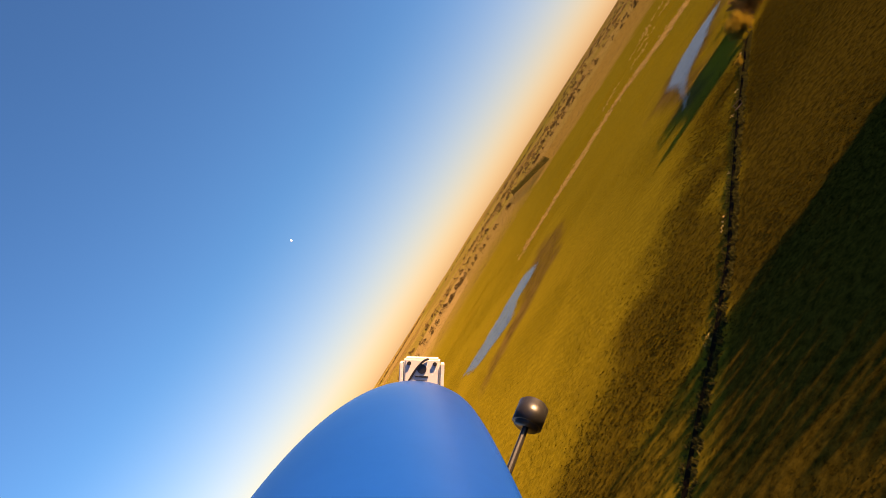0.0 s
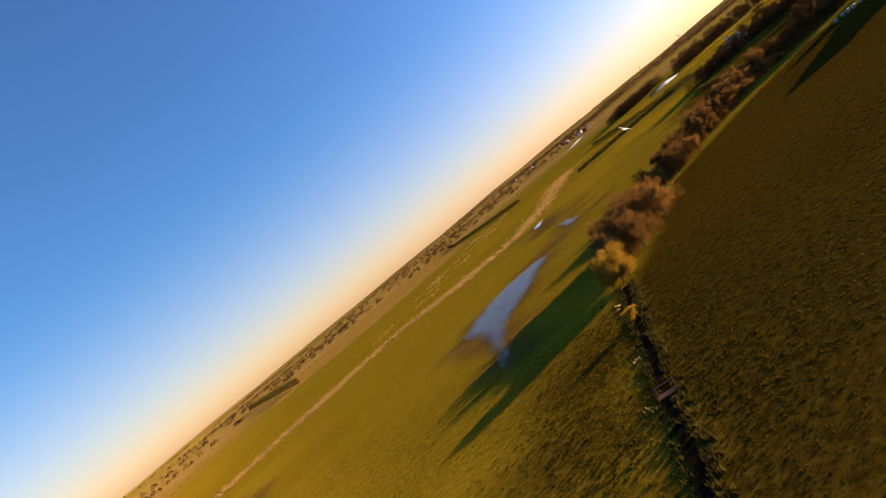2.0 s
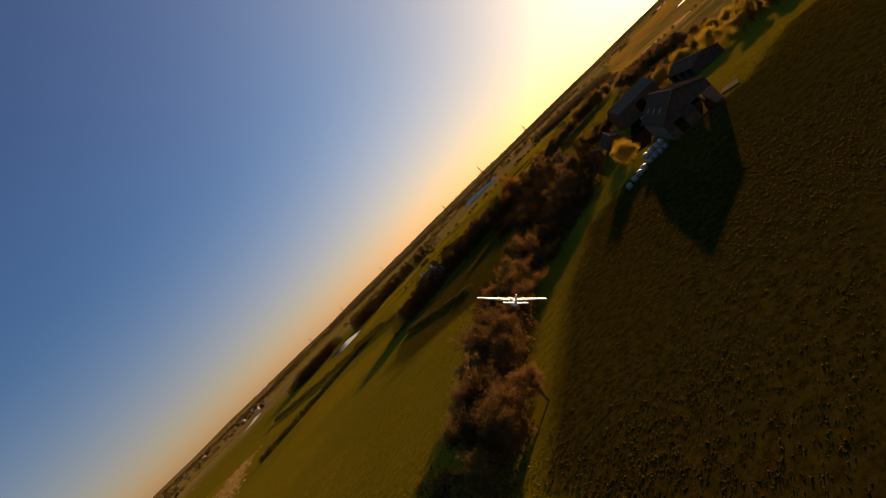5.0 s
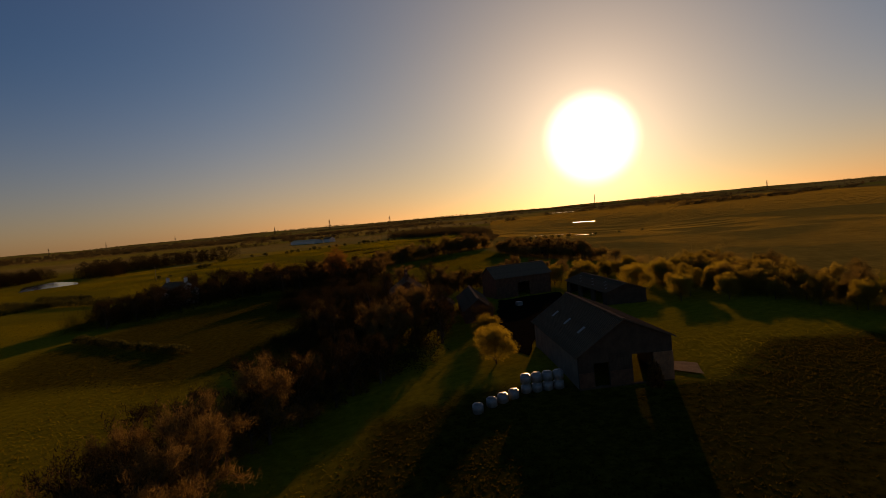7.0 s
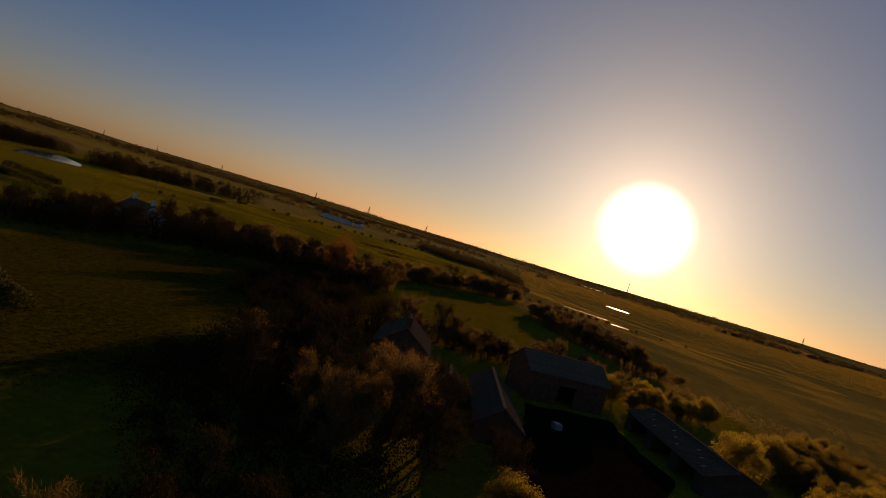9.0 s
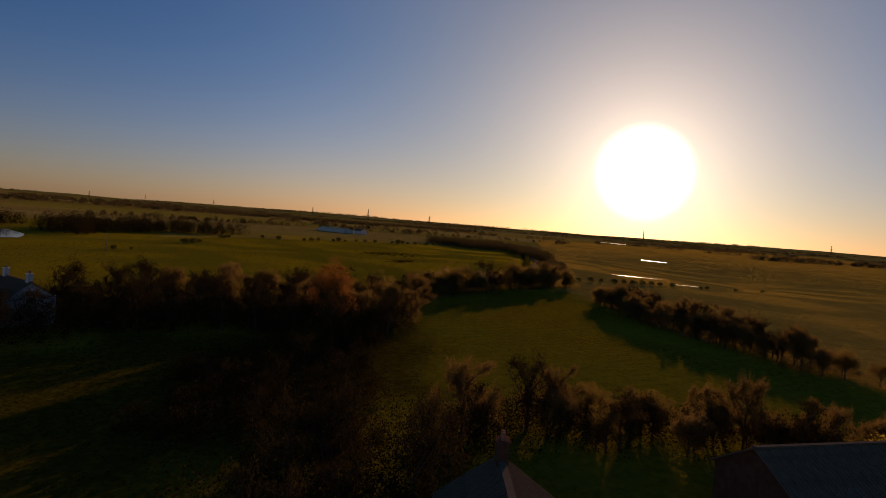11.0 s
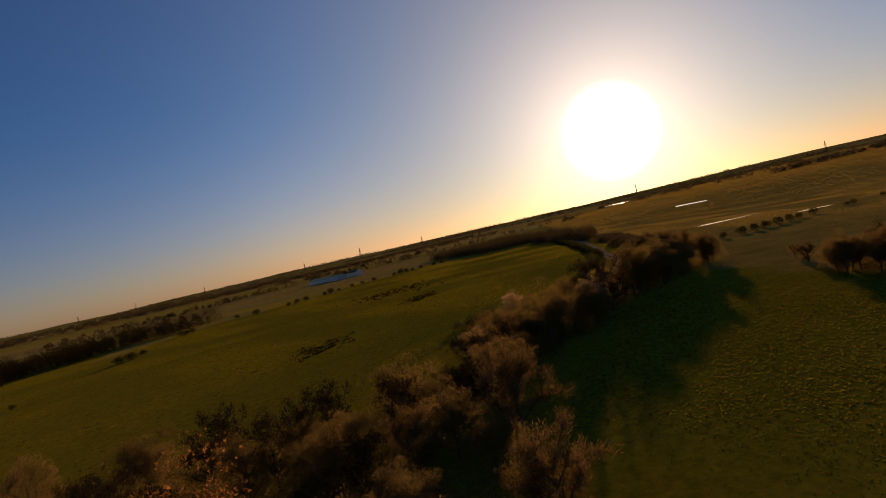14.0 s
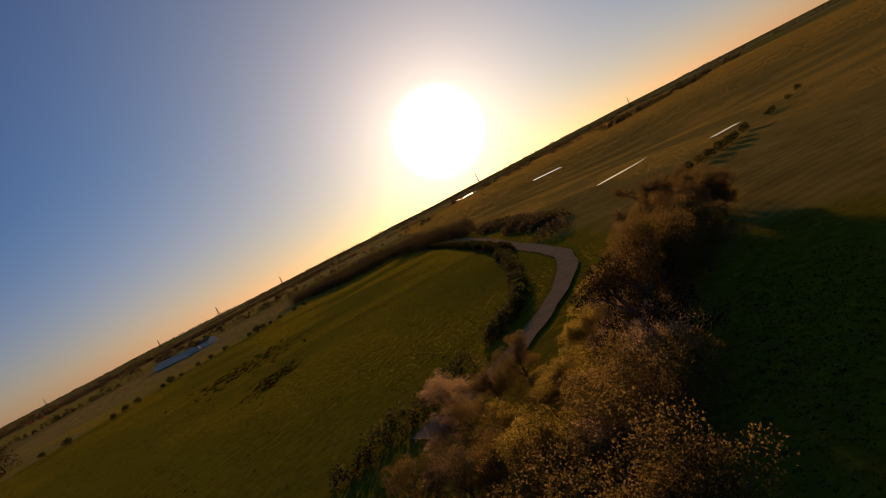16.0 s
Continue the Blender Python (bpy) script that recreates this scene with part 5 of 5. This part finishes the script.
mb.inputs["Emission Strength"].default_value = 0.16
bm = bmesh.new()
bmesh.ops.create_icosphere(bm, subdivisions=3, radius=8.0)
moon = part("backdrop_moon", bm, M_MOON, None, smooth=True)
moon.location = (-0.11722 * 4400, 0.965 * 4400, 27 + 0.23458 * 4400)
tagged(moon, "pale daytime moon in the evening sky", "moon", kind="structure")

# ---- thin vapour trails high in the sky ----
def vapour_trail(a, b, width, glow):
    """A faint streak from a to b, glowing in place of sunlit vapour, fading at its edges and ends."""
    m, nodes, links, p = material("vapour", 1.0)
    nodes.remove(p)
    em, tr, mix = nodes.new("ShaderNodeEmission"), nodes.new("ShaderNodeBsdfTransparent"), nodes.new("ShaderNodeAddShader")
    em.inputs["Color"].default_value = (1.0, 0.9, 0.78, 1)
    at = nodes.new("ShaderNodeAttribute")
    at.attribute_name = "density"
    mul = nodes.new("ShaderNodeMath")
    mul.operation = "MULTIPLY"
    mul.inputs[1].default_value = glow
    links.new(at.outputs["Fac"], mul.inputs[0])
    links.new(mul.outputs[0], em.inputs["Strength"])
    links.new(em.outputs[0], mix.inputs[0])
    links.new(tr.outputs[0], mix.inputs[1])
    links.new(mix.outputs[0], nodes["Material Output"].inputs["Surface"])
    a, b = Vector(a), Vector(b)
    side = (b - a).cross(a - Vector((200, 140, 20))).normalized() * width
    n = 16
    verts, dens, faces = [], [], []
    for i in range(n + 1):
        u = i / n
        for k in range(5):
            verts.append(a.lerp(b, u) + side * (k - 2) * 0.5 * (0.5 + 0.5 * u))
            dens.append((1 - abs(k - 2) / 2) * math.sin(math.pi * min(1.0, u * 1.15 + 0.0)) ** 0.7 * (0.75 + 0.5 * noise.noise((i * 0.7, k * 0.4, width))) if u < 0.87 else (1 - abs(k - 2) / 2) * max(0.0, (1 - u) / 0.13) * 0.3)
    for i in range(n):
        for k in range(4):
            faces.append((i * 5 + k, i * 5 + k + 1, i * 5 + k + 6, i * 5 + k + 5))
    me = mesh_from("vapour_trail", verts, faces, m)
    me.attributes.new("density", "FLOAT", "POINT").data.foreach_set("value", [max(0.0, d) for d in dens])
    return tagged(new("backdrop_vapour_trail", me), "thin pale vapour trail in the evening sky", "vapour trail", kind="structure")


for a, b, width, glow in (((2501, 3631, 950), (2842, 3356, 991), 9, 0.07), ((4615, 474, 550), (4644, -8, 343), 10, 0.24), ((4572, 831, 567), (4600, 663, 522), 7, 0.14), ((4496, 1254, 473), (4643, -49, 333), 60, 0.10)):
    vapour_trail(a, b, width, glow)

# ---- the two model aircraft ----
M_BLUE = simple("glossy_blue_paint", (0.0005, 0.031, 0.195), (0.0008, 0.037, 0.225), 6.0, 0.3, relief=0.03, dist=0.001)
M_BLUE.node_tree.nodes["Principled BSDF"].inputs["Specular IOR Level"].default_value = 0.10
M_WHITE = simple("white_foam", (0.42, 0.42, 0.42), (0.52, 0.52, 0.51), 8.0, 0.5, relief=0.05, dist=0.001)
M_BLACK = simple("black_plastic", (0.006, 0.006, 0.006), (0.014, 0.014, 0.014), 30.0, 0.4, relief=0.1, dist=0.001)


def lathe(bm, stations, segments=40):
    """A body through rings (z along the flight line, x, y, half-width, half-height)."""
    rings = []
    for z, x, y, a, b in stations:
        rings.append([bm.verts.new((x + a * math.cos(2 * math.pi * k / segments), y + b * math.sin(2 * math.pi * k / segments), z)) for k in range(segments)])
    for p, q in zip(rings, rings[1:]):
        for k in range(segments):
            j = (k + 1) % segments
            bm.faces.new((p[k], p[j], q[j], q[k]))
    for ring in (rings[0], rings[-1]):
        bm.faces.new(ring)
    bmesh.ops.recalc_face_normals(bm, faces=bm.faces[:])
    return bm


def blue_aircraft():
    """The nose of the aircraft that carries the camera, with its small forward camera and its aerial."""
    root = tagged(new("model_aircraft"), "glossy blue rounded nose of a model aircraft in flight", "aircraft")
    root.matrix_basis = pose(0, 0, 26.9, 92.59, 57.78, 2.19)
    st = []
    for k in range(26):
        d = 0.16 + 0.50 * k / 25
        u = (d - 0.16) / 0.50
        s = math.sqrt(max(0.0, 1 - u ** 2.6))
        st.append((-d, -0.1 * d + 0.06 * d * u, -0.185 + 0.015 * u, 0.098 * s + 0.002, 0.075 * s + 0.002))
    bm = lathe(bmesh.new(), st, 120)
    # the flank is flatter than the back, with a moulded edge between them
    for v in bm.verts:
        u = (-v.co.z - 0.16) / 0.50
        edge = -0.1 * -v.co.z + 0.06 * -v.co.z * u + 0.066 * math.sqrt(max(0.0, 1 - max(0.0, min(1.0, u)) ** 2.6))
        if v.co.x > edge:
            v.co.x = edge + 0.3 * (v.co.x - edge)
    part("fuselage", bm, M_BLUE, root, smooth=True)
    bm = bmesh.new()
    box(bm, -0.019, 0.019, -0.017, 0.019, -0.018, 0.0, 0.002)
    c = part("camera_box", bm, M_WHITE, root, "small white action camera on the nose")
    c.matrix_basis = pose(-0.0225, -0.134, -0.64, -4, 0, -2)
    for sx in (-0.0215, 0.0215):
        bm = bmesh.new()
        box(bm, sx - 0.002, sx + 0.002, -0.018, 0.014, -0.016, 0.001, 0.0006)
        part("bracket", bm, M_WHITE, c)
    for sx in (-0.0135, 0.0135):
        for sy in (-0.012, 0.0135):
            bm = bmesh.new()
            bmesh.ops.create_cone(bm, cap_ends=True, segments=12, radius1=0.0022, radius2=0.0022, depth=0.002, matrix=Matrix.Translation((sx, sy, 0.001)))
            part("screw", bm, M_BLACK, c)
    bm = bmesh.new()
    v, f = [], []
    prev = None
    for k in range(9):
        q = Vector((-0.017 + 0.003 * k - 0.0, -0.012 + 0.031 * math.sin(k / 8 * 1.5), 0.0022))
        if prev:
            limb(v, f, prev, q, 0.0012, 0.0012, 6)
        prev = q
    bm.free()
    o = new("lead", mesh_from("lead", v, f, M_BLACK))
    o.parent = c
    for y0, y1, w in ((-0.0008, 0.0008, 0.007), (-0.0045, -0.0038, 0.006), (-0.0110, -0.0100, 0.0035)):
        bm = bmesh.new()
        box(bm, -w, w, y0, y1, 0.0003, 0.0008)
        part("printed_mark", bm, M_BLACK, c)
    bm = bmesh.new()
    bmesh.ops.create_cone(bm, cap_ends=True, segments=20, radius1=0.005, radius2=0.005, depth=0.0006, matrix=Matrix.Translation((0, 0.008, 0.0006)))
    part("printed_mark", bm, M_BLACK, c)
    v, f = [], []
    limb(v, f, Vector((0.045, -0.225, -0.53)), Vector((0.078, -0.168, -0.575)), 0.0035, 0.003, 10)
    o = new("aerial_stalk", mesh_from("aerial_stalk", v, f, M_BLACK))
    o.parent = root
    bm = bmesh.new()
    bmesh.ops.create_cone(bm, cap_ends=True, segments=24, radius1=0.0145, radius2=0.0145, depth=0.027)
    bmesh.ops.bevel(bm, geom=[e for e in bm.edges if abs(e.verts[0].co.z - e.verts[1].co.z) < 1e-4], offset=0.003, segments=3, affect="EDGES")
    o2 = part("aerial_cap", bm, M_BLACK, root, "black mushroom aerial cap", True)
    d = Vector((0.033, 0.057, -0.045)).normalized()
    o2.matrix_basis = Matrix.Translation(Vector((0.078, -0.168, -0.575)) + d * 0.013) @ d.to_track_quat("Z", "Y").to_matrix().to_4x4()


blue_aircraft()


def white_aircraft():
    root = tagged(new("model_aircraft"), "white twin-engined model aircraft flying ahead", "aircraft")
    root.matrix_basis = pose(93.23, 130.09, 14.99, 86.82, 47.57, -64.86) @ pose(0, 0, 0, 8, 0, 2)
    st = []
    for k in range(15):
        u = k / 14
        s = math.sin(math.pi * (0.08 + 0.87 * u)) ** 0.6
        st.append((0.72 - 1.35 * u, 0, 0.03 * (1 - u), 0.085 * s, 0.095 * s))
    part("fuselage", lathe(bmesh.new(), st, 20), M_WHITE, root, smooth=True)

    def panel(name, pts, thick):
        bm = bmesh.new()
        lo = [bm.verts.new((x, y - thick / 2, z)) for x, y, z in pts]
        hi = [bm.verts.new((x * 0.995, y + thick / 2, z * 0.97)) for x, y, z in pts]
        bm.faces.new(lo)
        bm.faces.new(hi[::-1])
        for i in range(len(pts)):
            j = (i + 1) % len(pts)
            bm.faces.new((lo[j], lo[i], hi[i], hi[j]))
        bmesh.ops.recalc_face_normals(bm, faces=bm.faces[:])
        return part(name, bm, M_WHITE, root)
    for s in (-1, 1):
        panel("wing", [(s * 0.05, 0.05, -0.24), (s * 0.98, 0.09, -0.10), (s * 1.0, 0.09, 0.04), (s * 0.05, 0.05, 0.12)], 0.035)
        panel("tailplane", [(s * 0.02, 0.06, 0.48), (s * 0.34, 0.07, 0.54), (s * 0.34, 0.07, 0.68), (s * 0.02, 0.06, 0.70)], 0.016)
        st = [(0.16 - 0.5 * k / 9, s * 0.34, 0.06, 0.045 * math.sin(math.pi * (0.1 + 0.8 * k / 9)) ** 0.5, 0.045 * math.sin(math.pi * (0.1 + 0.8 * k / 9)) ** 0.5) for k in range(10)]
        part("engine_nacelle", lathe(bmesh.new(), st, 14), M_WHITE, root, smooth=True)
        bm = bmesh.new()
        box(bm, s * 0.34 - 0.012, s * 0.34 + 0.012, -0.05, 0.17, -0.36, -0.35, 0.003)
        part("propeller", bm, M_BLACK, root)
    bm = bmesh.new()
    v = [bm.verts.new(p) for p in ((-0.01, 0.06, 0.46), (-0.01, 0.30, 0.60), (-0.01, 0.30, 0.70), (-0.01, 0.06, 0.72), (0.01, 0.06, 0.46), (0.01, 0.30, 0.60), (0.01, 0.30, 0.70), (0.01, 0.06, 0.72))]
    for f in ((0, 1, 2, 3), (7, 6, 5, 4), (0, 4, 5, 1), (1, 5, 6, 2), (2, 6, 7, 3), (3, 7, 4, 0)):
        bm.faces.new([v[i] for i in f])
    part("fin", bm, M_WHITE, root)


white_aircraft()
